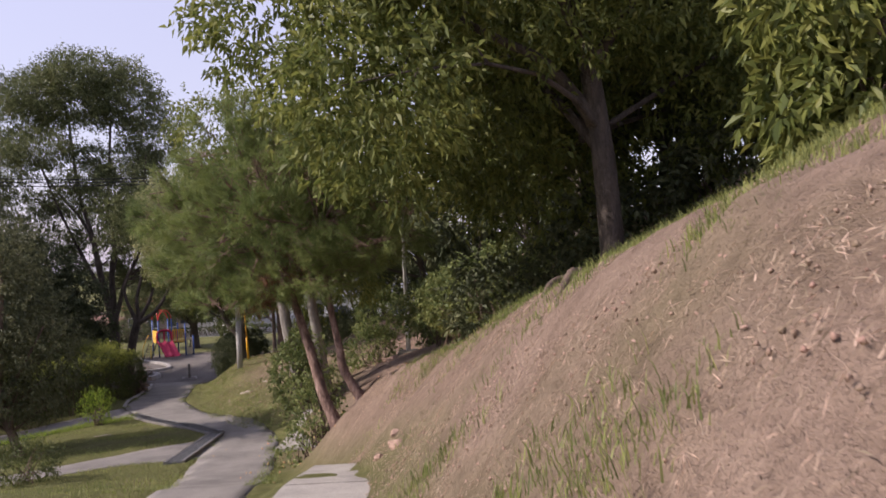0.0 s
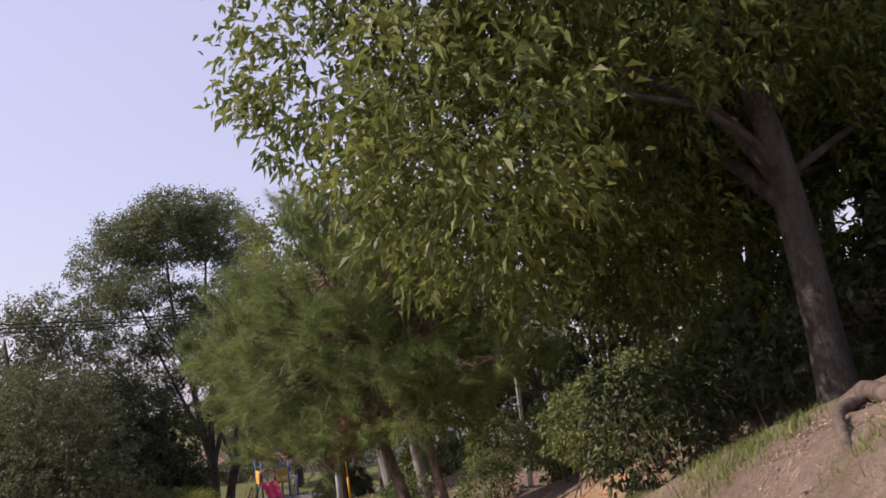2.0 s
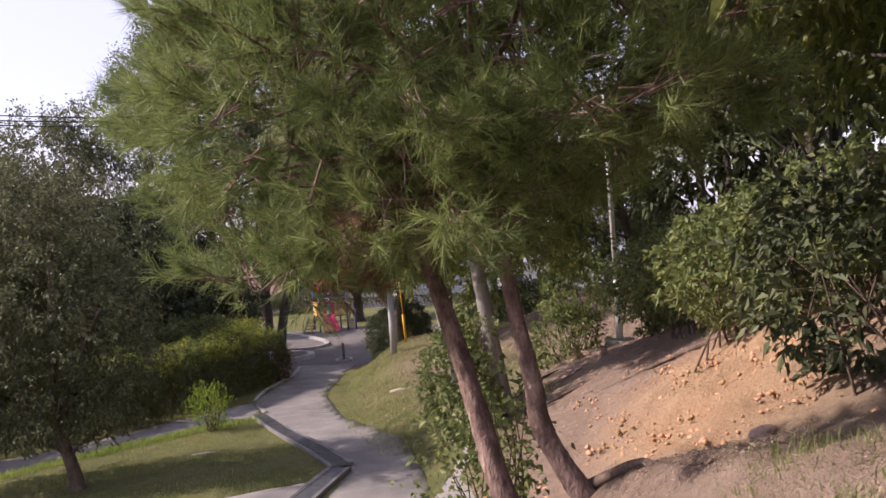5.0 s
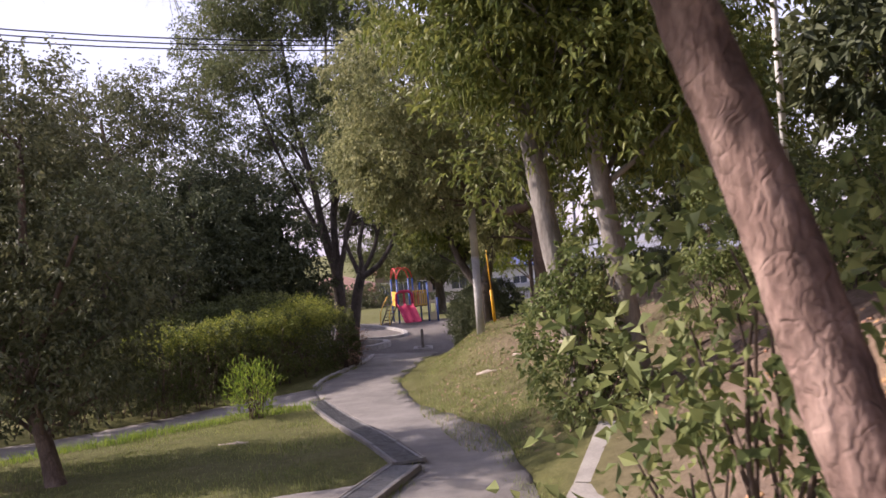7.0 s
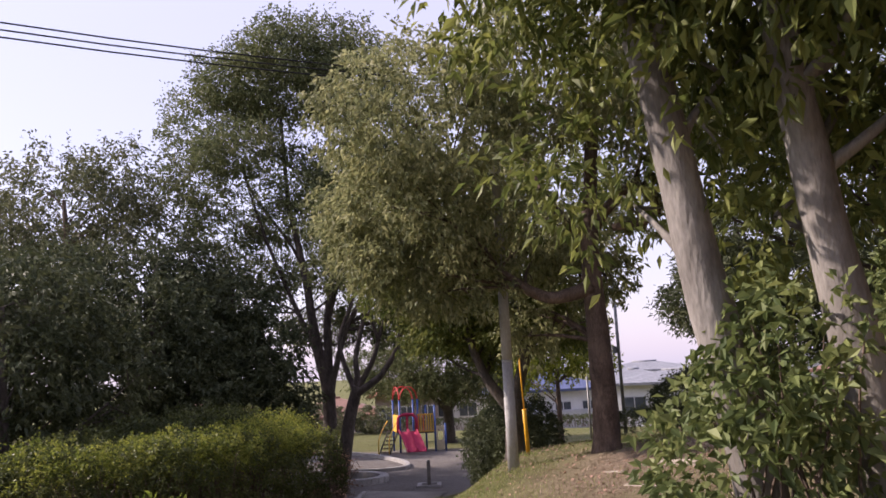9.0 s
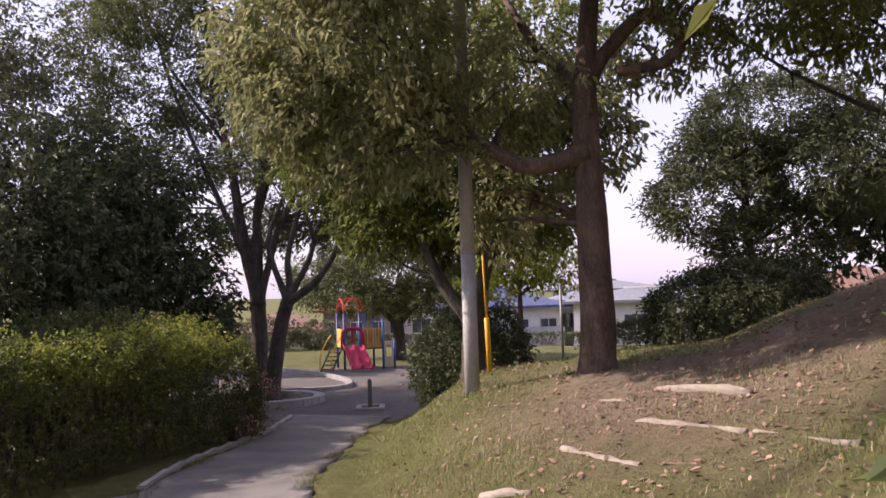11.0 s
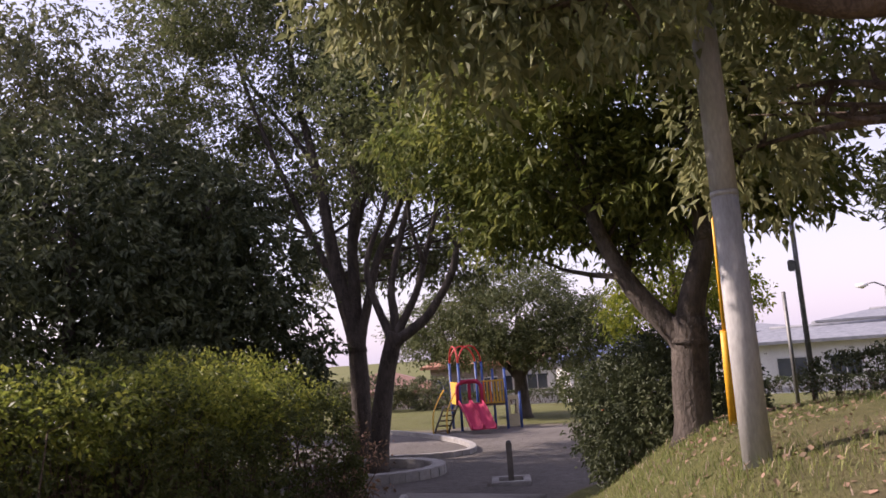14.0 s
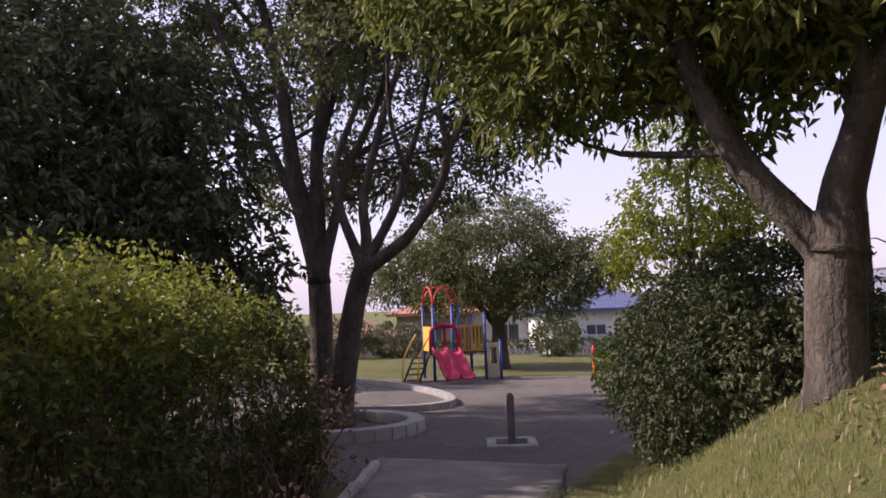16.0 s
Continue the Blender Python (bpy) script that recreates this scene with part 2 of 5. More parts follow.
def thing(name, label, category, group="", at=(0, 0, 0), rz=0):
    ob = new(name)
    ob.empty_display_size = 0.2
    ob.matrix_world = pose(*at, 0, 0, rz)
    return tagged(ob, label, category, group)


def bm_box(sx, sy, sz, at=(0, 0, 0), bevel=0.0, turn=None, bm=None):
    bm = bm or bmesh.new()
    m = Matrix.Translation(at) @ (turn or Matrix()) @ Matrix.Diagonal((sx, sy, sz, 1))
    r = bmesh.ops.create_cube(bm, size=1, matrix=m)
    if bevel:
        es = list({e for v in r["verts"] for e in v.link_edges})
        bmesh.ops.bevel(bm, geom=es, offset=bevel, segments=2, affect="EDGES")
    return bm


def bm_tube(path, radii, seg=10, bm=None, cap=True):
    """A tapered tube along a line of points."""
    bm = bm or bmesh.new()
    rings = []
    pts = [Vector(p) for p in path]
    side = None
    for i, p in enumerate(pts):
        d = (pts[min(i + 1, len(pts) - 1)] - pts[max(i - 1, 0)]).normalized()
        if side is None:
            side = d.orthogonal().normalized()
        side = (side - d * side.dot(d)).normalized()
        up = d.cross(side)
        r = radii[i] if hasattr(radii, "__len__") else radii
        rings.append([bm.verts.new(p + (side * math.cos(a) + up * math.sin(a)) * r) for a in (2 * math.pi * k / seg for k in range(seg))])
    for a, b in zip(rings, rings[1:]):
        for k in range(seg):
            f = bm.faces.new((a[k], a[(k + 1) % seg], b[(k + 1) % seg], b[k]))
            f.smooth = True
    if cap:
        bm.faces.new(rings[0][::-1])
        bm.faces.new(rings[-1])
    return bm


def axis(lo, a, b, hi, step, grow=1.16):
    v = list(np.arange(a, b + step / 2, step))
    s, x = step, v[-1]
    while x < hi:
        s *= grow
        x += s
        v.append(x)
    s, x = step, v[0]
    while x > lo:
        s *= grow
        x -= s
        v.insert(0, x)
    return np.array(v)


GX = axis(-900, -13, 4.5, 900, 0.14)
GY = axis(-400, 0, 33, 1500, 0.14, 1.12)
gx, gy = np.meshgrid(GX, GY)


def wobble(x, y, f, seed=0.0):
    """Smooth cheap noise out of sines."""
    return (np.sin(x * f * 1.7 + y * f * .6 + seed) + np.sin(y * f * 1.9 - x * f * .8 + seed * 2.1) + np.sin((x + y) * f * 2.7 + seed * .7) * .6
            + np.sin((x * 1.3 - y) * f * 4.1 + seed * 1.3) * .4) / 3


def dist_line(x, y, line):
    """The distance from a line of points in the plan."""
    best = np.full(np.shape(x), 1e9)
    for (ax, ay), (bx, by) in zip(line, line[1:]):
        k = np.clip(((x - ax) * (bx - ax) + (y - ay) * (by - ay)) / ((bx - ax) ** 2 + (by - ay) ** 2), 0, 1)
        best = np.minimum(best, np.hypot(x - ax - k * (bx - ax), y - ay - k * (by - ay)))
    return best


def inside(x, y, poly):
    r = np.zeros(np.shape(x), bool)
    for (ax, ay), (bx, by) in zip(poly, poly[1:] + poly[:1]):
        r ^= ((ay > y) != (by > y)) & (x < (bx - ax) * (y - ay) / (by - ay + 1e-12) + ax)
    return r


# the plan
PATH_L = [(-3.5, -6), (-3.5, 4), (-3.6, 9), (-4.3, 12), (-4.9, 15.7), (-8.6, 20.5), (-9.7, 22.2), (-10.6, 26.2), (-11.6, 29)]
PATH_R = [(-2.0, -6), (-2.1, 4), (-2.4, 9.2), (-3.0, 12.5), (-3.5, 15), (-4.5, 17.3), (-6.9, 20.6), (-8.2, 23), (-9.2, 26.9), (-9.6, 29)]
LANE = [(-4.9, 15.7), (-5.2, 15.1), (-6.4, 13.9), (-8.5, 12.2), (-14, 8), (-14, 6.8), (-8.2, 11), (-5.6, 12.9), (-4.4, 13.2), (-4.2, 12.5)]
BACK = [(-8.6, 20.5), (-9.3, 20.5), (-10.7, 18.6), (-11.4, 16.1), (-13.5, 10), (-14.6, 10.2), (-12.4, 17.2), (-10.9, 20.3), (-9.7, 22.2)]
ISLAND = [(-5.1, 15.9), (-8.75, 20.4), (-10.6, 18.3), (-11.2, 16.1), (-13, 10.3), (-6.4, 14.0), (-5.4, 14.9)]
PLAY = [(-11.6, 27.5), (-9.3, 27), (-9.2, 31), (-6.5, 37), (-8, 40.5), (-14, 41), (-19, 40.3), (-26, 40), (-26, 33), (-14, 29)]
SAND = [(-17.9, 39.8), (-15.9, 38.45), (-14.1, 36.7), (-13.25, 35.4), (-12.95, 34.3), (-13.5, 33.5), (-15, 33.1), (-19, 33.5), (-21, 37)]
PATH_POLY = PATH_L + PATH_R[::-1]

hh = height(gx, gy)
# relief: clods on the mound and the cut, small unevenness elsewhere
mound = np.clip((gx - np.interp(gy, SA[:, 0], SA[:, 2])) / .7, 0, 1) * np.clip((15 - gy) / 3, 0, 1)
cut = np.exp(-(((gx + .1) / 1.6) ** 2 + ((gy - 13.9) / 2.1) ** 2))
near = np.exp(-np.maximum(np.abs(gx + 5) - 10, 0) / 10) * np.exp(-np.maximum(np.abs(gy - 20) - 26, 0) / 10)
hh = hh + near * (mound * (.045 * wobble(gx, gy, 2.3) + .03 * wobble(gx, gy, 5.5, 2) + .02 * wobble(gx, gy, 11, 4))
                  + cut * (.14 * wobble(gx, gy, 3.1, 3) + .08 * wobble(gx, gy, 7, 5) + .04 * wobble(gx, gy, 15, 6)))
paved = inside(gx, gy, PATH_POLY) | inside(gx, gy, LANE) | inside(gx, gy, BACK)
hh = hh + near * np.where(paved, -.03, np.where(inside(gx, gy, PLAY), -.002, .025 * wobble(gx, gy, 1.4, 1) + .02))
gv = np.stack([gx, gy, hh], -1).reshape(-1, 3)
nx, ny = len(GX), len(GY)
ii, jj = np.meshgrid(np.arange(nx - 1), np.arange(ny - 1))
k0 = (jj * nx + ii).ravel()
tri = np.concatenate([np.stack([k0, k0 + 1, k0 + nx + 1], -1), np.stack([k0, k0 + nx + 1, k0 + nx], -1)])

# the kind of cover: red grass, green bare earth, blue orange clay
wob = .25 * wobble(gx, gy, 1.1, 3) + .12 * wobble(gx, gy, 3.7, 1)
grass = np.ones_like(gx) * .75
bare = mound * np.clip(.95 + wob * 1.2, 0, 1)
wood = np.clip((gx + 3.4 - np.clip((gy - 20) * .0, 0, 3)) / 1.5, 0, 1) * np.clip((gy - 11) / 2, 0, 1)
bare = np.maximum(bare, wood * np.clip(1 - (gy - 26) / 4, 0, 1))
leafy = np.exp(-(((gx + 4.3) / 1.8) ** 2 + ((gy - 23.2) / 2.1) ** 2))
bare = np.maximum(bare, np.clip(leafy * 1.3 + wob * .8, 0, 1) * .8)
bare = np.where(inside(gx, gy, PLAY), np.clip(.9 + wob, 0, 1), bare)
clay = np.clip(cut * 1.9 + wob * .9 - .55, 0, 1)
sand = np.where(inside(gx, gy, PLAY), 1.0, 0.0)

def ground_material():
    m = bpy.data.materials.new("ground_cover")
    m.use_nodes = True
    n, l = m.node_tree.nodes, m.node_tree.links
    p = n["Principled BSDF"]
    p.inputs["Roughness"].default_value = 0.95
    p.inputs["Specular IOR Level"].default_value = 0.15
    co = n.new("ShaderNodeTexCoord")

    def noise_at(scale, detail=6):
        q = n.new("ShaderNodeTexNoise")
        q.inputs["Scale"].default_value, q.inputs["Detail"].default_value = scale, detail
        q.inputs["Roughness"].default_value = 0.7
        l.new(co.outputs["Object"], q.inputs["Vector"])
        return q

    def ramp(src, a, b, lo=0.35, hi=0.65):
        r = n.new("ShaderNodeValToRGB")
        r.color_ramp.elements[0].position, r.color_ramp.elements[1].position = lo, hi
        r.color_ramp.elements[0].color, r.color_ramp.elements[1].color = (*a, 1), (*b, 1)
        l.new(src.outputs["Fac"], r.inputs["Fac"])
        return r.outputs["Color"]

    def mix(f, a, b):
        q = n.new("ShaderNodeMix")
        q.data_type = "RGBA"
        l.new(f, q.inputs[0])
        l.new(a, q.inputs[6])
        l.new(b, q.inputs[7])
        return q.outputs[2]

    at = n.new("ShaderNodeAttribute")
    at.attribute_name = "cover"
    sep = n.new("ShaderNodeSeparateColor")
    l.new(at.outputs["Color"], sep.inputs["Color"])
    n1, n2, n3 = noise_at(1.2), noise_at(9), noise_at(45, 4)
    turf = mix(n3.outputs["Fac"], ramp(n2, (0.075, 0.085, 0.025), (0.16, 0.16, 0.055)), ramp(n1, (0.10, 0.105, 0.04), (0.18, 0.175, 0.07)))
    earth = mix(n3.outputs["Fac"], ramp(n2, (0.14, 0.095, 0.07), (0.31, 0.225, 0.17)), ramp(n1, (0.20, 0.145, 0.11), (0.35, 0.265, 0.205)))
    clay_c = mix(n2.outputs["Fac"], ramp(n1, (0.34, 0.20, 0.105), (0.46, 0.31, 0.185)), ramp(n3, (0.28, 0.165, 0.09), (0.52, 0.38, 0.25)))
    sand_c = mix(n3.outputs["Fac"], ramp(n1, (0.12, 0.108, 0.10), (0.20, 0.182, 0.165)), ramp(n2, (0.12, 0.108, 0.098), (0.25, 0.228, 0.205)))
    c = mix(sep.outputs["Red"], turf, earth)
    c = mix(sep.outputs["Green"], c, clay_c)
    c = mix(sep.outputs["Blue"], c, sand_c)
    l.new(c, p.inputs["Base Color"])
    b = n.new("ShaderNodeBump")
    b.inputs["Strength"].default_value, b.inputs["Distance"].default_value = 1.0, 0.06
    l.new(n2.outputs["Fac"], b.inputs["Height"])
    b2 = n.new("ShaderNodeBump")
    b2.inputs["Strength"].default_value, b2.inputs["Distance"].default_value = 1.0, 0.025
    l.new(n3.outputs["Fac"], b2.inputs["Height"])
    l.new(b.outputs["Normal"], b2.inputs["Normal"])
    l.new(b2.outputs["Normal"], p.inputs["Normal"])
    return m


gme = quick_mesh("ground", gv, tri, ground_material(), True)
att = gme.color_attributes.new("cover", "FLOAT_COLOR", "POINT")
att.data.foreach_set("color", np.stack([bare, clay, sand, np.ones_like(bare)], -1).astype(np.float32).ravel())
ground = tagged(new("ground", gme), "grassy park ground rising to a bare earth mound", "ground", kind="structure")


def sheet(name, poly, material, lift, label, category="path", step=0.3, thick=0.05):
    """A paved sheet that follows the ground inside a closed line."""
    px, py = [p[0] for p in poly], [p[1] for p in poly]
    bm = bmesh.new()
    vs = [bm.verts.new((x, y, 0)) for x, y in poly]
    bm.faces.new(vs)
    for c, no, lo, hi in ((0, (1, 0, 0), min(px), max(px)), (1, (0, 1, 0), min(py), max(py))):
        for s in np.arange(lo + step, hi, step):
            at = (s, 0, 0) if c == 0 else (0, s, 0)
            bmesh.ops.bisect_plane(bm, geom=bm.verts[:] + bm.edges[:] + bm.faces[:], plane_co=at, plane_no=no)
    bmesh.ops.triangulate(bm, faces=bm.faces[:])
    bmesh.ops.recalc_face_normals(bm, faces=bm.faces[:])
    if sum(f.normal.z for f in bm.faces) < 0:
        bmesh.ops.reverse_faces(bm, faces=bm.faces[:])
    for v in bm.verts:
        edge = v.is_boundary
        if edge:
            v.co.x += .05 * wobble(v.co.x, v.co.y, 2.5, 1)
            v.co.y += .05 * wobble(v.co.x, v.co.y, 2.5, 4)
        v.co.z = hz(v.co.x, v.co.y) + lift
        v.tag = edge
    r = bmesh.ops.extrude_edge_only(bm, edges=[e for e in bm.edges if e.is_boundary])
    for v in [g for g in r["geom"] if isinstance(g, bmesh.types.BMVert)]:
        v.co.z -= thick
    for f in bm.faces:
        f.smooth = True
    ob = part(name, bm, material, None)
    return tagged(ob, label, category, kind="structure")


def dense(line, step=0.5):
    out = []
    for (ax, ay), (bx, by) in zip(line, line[1:]):
        n = max(1, int(math.hypot(bx - ax, by - ay) / step))
        out += [(ax + (bx - ax) * i / n, ay + (by - ay) * i / n) for i in range(n)]
    return out + [line[-1]]


sheet("path", dense(PATH_L) + dense(PATH_R)[::-1], M_ASPHALT, .012, "grey asphalt footpath leading down to the playground")
sheet("lane", dense(LANE + LANE[:1])[:-1], M_ASPHALT, .008, "grey asphalt side path round the lawn")
sheet("back_path", dense(BACK + BACK[:1])[:-1], M_ASPHALT, .009, "grey asphalt path along the hedge")


# ------------------------------------------------------------------ plants
def rnd(seed):
    return np.random.default_rng(seed)


def unit(v):
    return v / np.maximum(np.linalg.norm(v, axis=-1, keepdims=True), 1e-9)


def leaf_mesh(name, base, axis_dir, size, aspect, material, rng, fold=0.25, droop=0.2):
    """Folded leaves: two triangles each from the stalk to the tip."""
    n = len(base)
    d = unit(axis_dir)
    r = unit(rng.normal(size=(n, 3)) + np.array([0, 0, .8]))
    s = unit(np.cross(d, r))
    up = np.cross(s, d)
    ln = (size * rng.uniform(.7, 1.25, n))[:, None]
    w = ln * aspect
    mid = base + d * ln * .45 - up * ln * .0
    v = np.stack([base, mid + s * w * .5 + up * w * fold, base + d * ln - np.array([0, 0, 1.]) * ln * droop, mid - s * w * .5 + up * w * fold], 1)
    k = np.arange(n) * 4
    t = np.stack([np.stack([k, k + 1, k + 2], -1), np.stack([k, k + 2, k + 3], -1)], 1)
    return quick_mesh(name, v.reshape(-1, 3), t.reshape(-1, 3), material)


def sprays(centres, out_dir, rng, leaves, length, hang=0.2):
    """Leaf stalks and leaf directions along short twigs."""
    n = len(centres)
    d = unit(out_dir + rng.normal(size=(n, 3)) * .55 + np.array([0, 0, -hang]))
    ln = length * rng.uniform(.6, 1.3, n)
    k = rng.uniform(0, 1, (n, leaves))
    base = centres[:, None] + d[:, None] * (k * ln[:, None])[..., None] + rng.normal(size=(n, leaves, 3)) * (length * .13)
    ld = unit(d[:, None] * .7 + rng.normal(size=(n, leaves, 3)) * .75 + np.array([0, 0, -hang]))
    return base.reshape(-1, 3), ld.reshape(-1, 3)


def blob_points(blobs, per_m2, rng, inner=0.35, gap=0.15, freq=1.3):
    """Twig places near the skin of a few rounded masses, with gaps; each blob is x, y, z, rx, ry, rz."""
    pts, outs = [], []
    for i, (x, y, z, a, b, c) in enumerate(blobs):
        area = 4 * math.pi * ((a * b) ** 1.6 / 3 + (a * c) ** 1.6 / 3 + (b * c) ** 1.6 / 3) ** (1 / 1.6)
        n = int(area * per_m2)
        u = unit(rng.normal(size=(n, 3)))
        rad = rng.uniform(inner, 1.0, n) ** .55
        lump = 1 + .16 * wobble(u[:, 0] * 3 + i, u[:, 1] * 3 + u[:, 2] * 2, 1.2, i) + .07 * wobble(u[:, 0] * 3, u[:, 2] * 3 - u[:, 1], 3.1, i)
        p = u * (rad * lump)[:, None] * np.array([a, b, c]) + np.array([x, y, z])
        keep = wobble(p[:, 0] + p[:, 2] * .7, p[:, 1] - p[:, 2] * .6, freq, i * 1.7) > -1 + gap * 2
        keep &= p[:, 2] > height(p[:, 0], p[:, 1]) + .05
        pts.append(p[keep])
        outs.append(u[keep])
    return np.concatenate(pts), np.concatenate(outs)


def limb(a, b, rng, bend=0.12, n=5):
    a, b = Vector(a), Vector(b)
    ln = (b - a).length
    off = Vector(rng.normal(size=3) * bend * ln)
    return [a.lerp(b, k / n) + off * math.sin(math.pi * k / n) * .6 + Vector((0, 0, .25 * bend * ln * math.sin(math.pi * k / n))) for k in range(n + 1)]


def trunk_flare(path, radii, bark, name, parent, seg=14, rough=.06):
    bm = bm_tube(path, radii, seg)
    for v in bm.verts:
        k = 1 + rough * float(wobble(v.co.x * 6 + v.co.y * 5, v.co.z * 1.5, 1.6, 1))
        c = min((Vector(p) for p in path), key=lambda q: (q - v.co).length)
        v.co = c + (v.co - c) * k
    return part(name, bm, bark, parent)


def smooth_line(pts, n=4):
    """A rounded line through a few points."""
    p = [Vector(q) for q in pts]
    out = []
    for i in range(len(p) - 1):
        a, b, c, d = p[max(i - 1, 0)], p[i], p[i + 1], p[min(i + 2, len(p) - 1)]
        for k in range(n):
            t = k / n
            out.append(.5 * ((2 * b) + (c - a) * t + (2 * a - 5 * b + 4 * c - d) * t * t + (3 * b - a - 3 * c + d) * t ** 3))
    return out + [p[-1]]


def taper(a, b, n):
    return [a + (b - a) * (i / (n - 1)) ** .9 for i in range(n)]


def tree(name, label, trunks, blobs, bark, leaf, seed, per_m2=18, leaves=14, size=.10, aspect=.42, twig=.38, hang=.25, gap=.15,
         inner=.35, limbs=4, category="tree", group="", freq=1.3, flare=1.35):
    """A tree: bent tapered trunks (points, foot radius, top radius), limbs and twigs into each leaf mass, and its leaves."""
    rng = rnd(seed)
    f = trunks[0][0][0]
    th = thing(name, label, category, group, f)
    back = Matrix.Translation(-Vector(f))
    ends = []
    for pts, r0, r1 in trunks:
        line = smooth_line(pts)
        rad = taper(r0, r1, len(line))
        rad[0] *= flare
        if len(rad) > 3:
            rad[1] *= 1 + (flare - 1) * .35
        ob = trunk_flare(line, rad, bark, "trunk", th)
        ob.data.transform(back)
        ends += [(p, r) for p, r in zip(line[len(line) // 3:], rad[len(line) // 3:])]
    bm = bmesh.new()
    bark_limbs = []
    for x, y, z, a, b, c in blobs:
        o = Vector((x, y, z))
        for k in range(limbs):
            goal = o + Vector(unit(rng.normal(size=3)) * np.array([a, b, c]) * rng.uniform(.3, .85))
            below = [q for q in ends if q[0].z < goal.z + .3] or ends
            src, r = min(below, key=lambda q: (q[0] - goal).length + 1.6 * max(0, .7 * math.hypot(q[0].x - goal.x, q[0].y - goal.y) - goal.z + q[0].z) + max(0, goal.z - q[0].z - 1.4) + rng.uniform(0, .5))
            ln = limb(src, goal, rng)
            bark_limbs.append(bm_tube(ln, taper(max(min(r * .4, .045), .012), .006, len(ln)), 6, None, False))
            for j in range(3):
                s = ln[2 + j]
                e = s + Vector(unit(rng.normal(size=3) + [0, 0, .2]) * min(a, c) * rng.uniform(.3, .6))
                l2 = limb(s, e, rng, .1, 3)
                bm_tube(l2, taper(max(min(r * .2, .03), .007), .003, len(l2)), 4, bm, False)
    for lb in bark_limbs:
        part("limb", lb, bark, th).data.transform(back)
    tw = part("twig_mass", bm, bark, th)
    tw.data.transform(back)
    tagged(tw, kind="stuff")
    p, o = blob_points(blobs, per_m2, rng, inner, gap, freq)
    b, d = sprays(p, o, rng, leaves, twig, hang)
    me = leaf_mesh("crown", b - np.array(f), d, size, aspect, leaf, rng)
    under(new("crown", me), th)
    return th

def g(x, y, dz=0.0):
    return (x, y, hz(x, y) + dz)


# --- the pine beside the path: two leaning trunks
def pine():
    rng = rnd(11)
    f = g(-1.6, 10.55, -.1)
    th = thing("pine_tree", "young red pine with two leaning trunks and long green needles", "tree", at=f)
    back = Matrix.Translation(-Vector(f))
    t1 = smooth_line([f, (-1.785, 10.62, 2.5), (-1.91, 10.68, 2.95), (-2.07, 10.75, 3.5), (-2.22, 10.8, 4.0), (-2.37, 10.82, 4.7), (-2.5, 10.6, 5.5), (-2.55, 10.4, 6.1)], 14)
    t2 = smooth_line([g(-1.17, 10.2, -.1), (-1.33, 10.2, 2.74), (-1.45, 10.2, 3.0), (-1.49, 10.2, 3.3), (-1.57, 10.2, 3.75), (-1.64, 10.25, 4.3), (-1.72, 10.3, 5.1)], 14)
    for line, r in ((t1, .088), (t2, .075)):
        rad = taper(r, .032, len(line))
        for i in range(8):
            rad[i] *= 1.3 - .3 * i / 8
        bm = bm_tube(line, rad, 34)
        bm.normal_update()
        for v in bm.verts:
            q = Vector((v.co.x, v.co.y, v.co.z * .4)) * 34 + noise.noise_vector(v.co * 9) * .6
            d = noise.voronoi(q)[0]
            v.co += v.normal * (min((d[1] - d[0]) * 3.5, 1) * .0035 - .002 + .006 * noise.noise(v.co * 38) + .008 * noise.noise(v.co * 7))
        part("trunk", bm, M_BARK_PINE, th).data.transform(back)
    blobs = [(-2.9, 10.3, 5.0, 1.05, .95, .9), (-2.1, 9.5, 5.2, 1.1, 1.1, 1.0), (-2.6, 10.0, 6.0, .9, .9, .75), (-1.25, 10.1, 4.9, .85, .85, .65),
             (-3.4, 10.9, 4.45, .8, .7, .45), (-1.8, 9.7, 4.35, .65, .65, .35), (-3.7, 10.7, 5.2, .65, .6, .45), (-2.4, 10.9, 4.4, .8, .7, .5), (-.65, 9.6, 5.0, .5, .5, .45), (-.95, 9.3, 4.7, .4, .4, .3), (-2.95, 9.95, 4.0, .42, .4, .2), (-2.55, 9.95, 4.15, .45, .4, .2), (-1.35, 9.75, 4.65, .5, .4, .3)]
    c, co = blob_points(blobs, 5.6, rng, .35, .1, 2.6)
    reps = 10
    p = (c[:, None] + unit(co[:, None] + rng.normal(size=(len(c), reps, 3)) * .8) * rng.uniform(.02, .22, (len(c), reps, 1))).reshape(-1, 3)
    o = unit(p - np.repeat(c, reps, 0) + np.repeat(co, reps, 0) * .12)
    src = t1[40::5] + t2[40::5]
    for i in range(0, len(p), 60):
        goal = Vector(p[i])
        s = min((q for q in src if q.z < goal.z + .4), key=lambda q: (q - goal).length, default=src[0])
        ln = limb(s, goal, rng, .1)
        part("limb", bm_tube(ln, taper(.022, .006, len(ln)), 6, None, False), M_BARK_PINE, th).data.transform(back)
    bm = bmesh.new()
    for i in range(0, len(p), 2):
        goal = Vector(p[i])
        bm_tube([goal - Vector(o[i]) * .3 - Vector((0, 0, .06)), goal], [.006, .004], 4, bm, False)
    tw = part("twig_mass", bm, M_BARK_PINE, th)
    tw.data.transform(back)
    tagged(tw, kind="stuff")
    n, k = len(p), 46
    ax = unit(o * .8 + rng.normal(size=(n, 3)) * .35 + np.array([0, 0, .45]))
    sp = rng.uniform(0, .2, (n, k, 1))
    base = p[:, None] + ax[:, None] * (sp - .12)
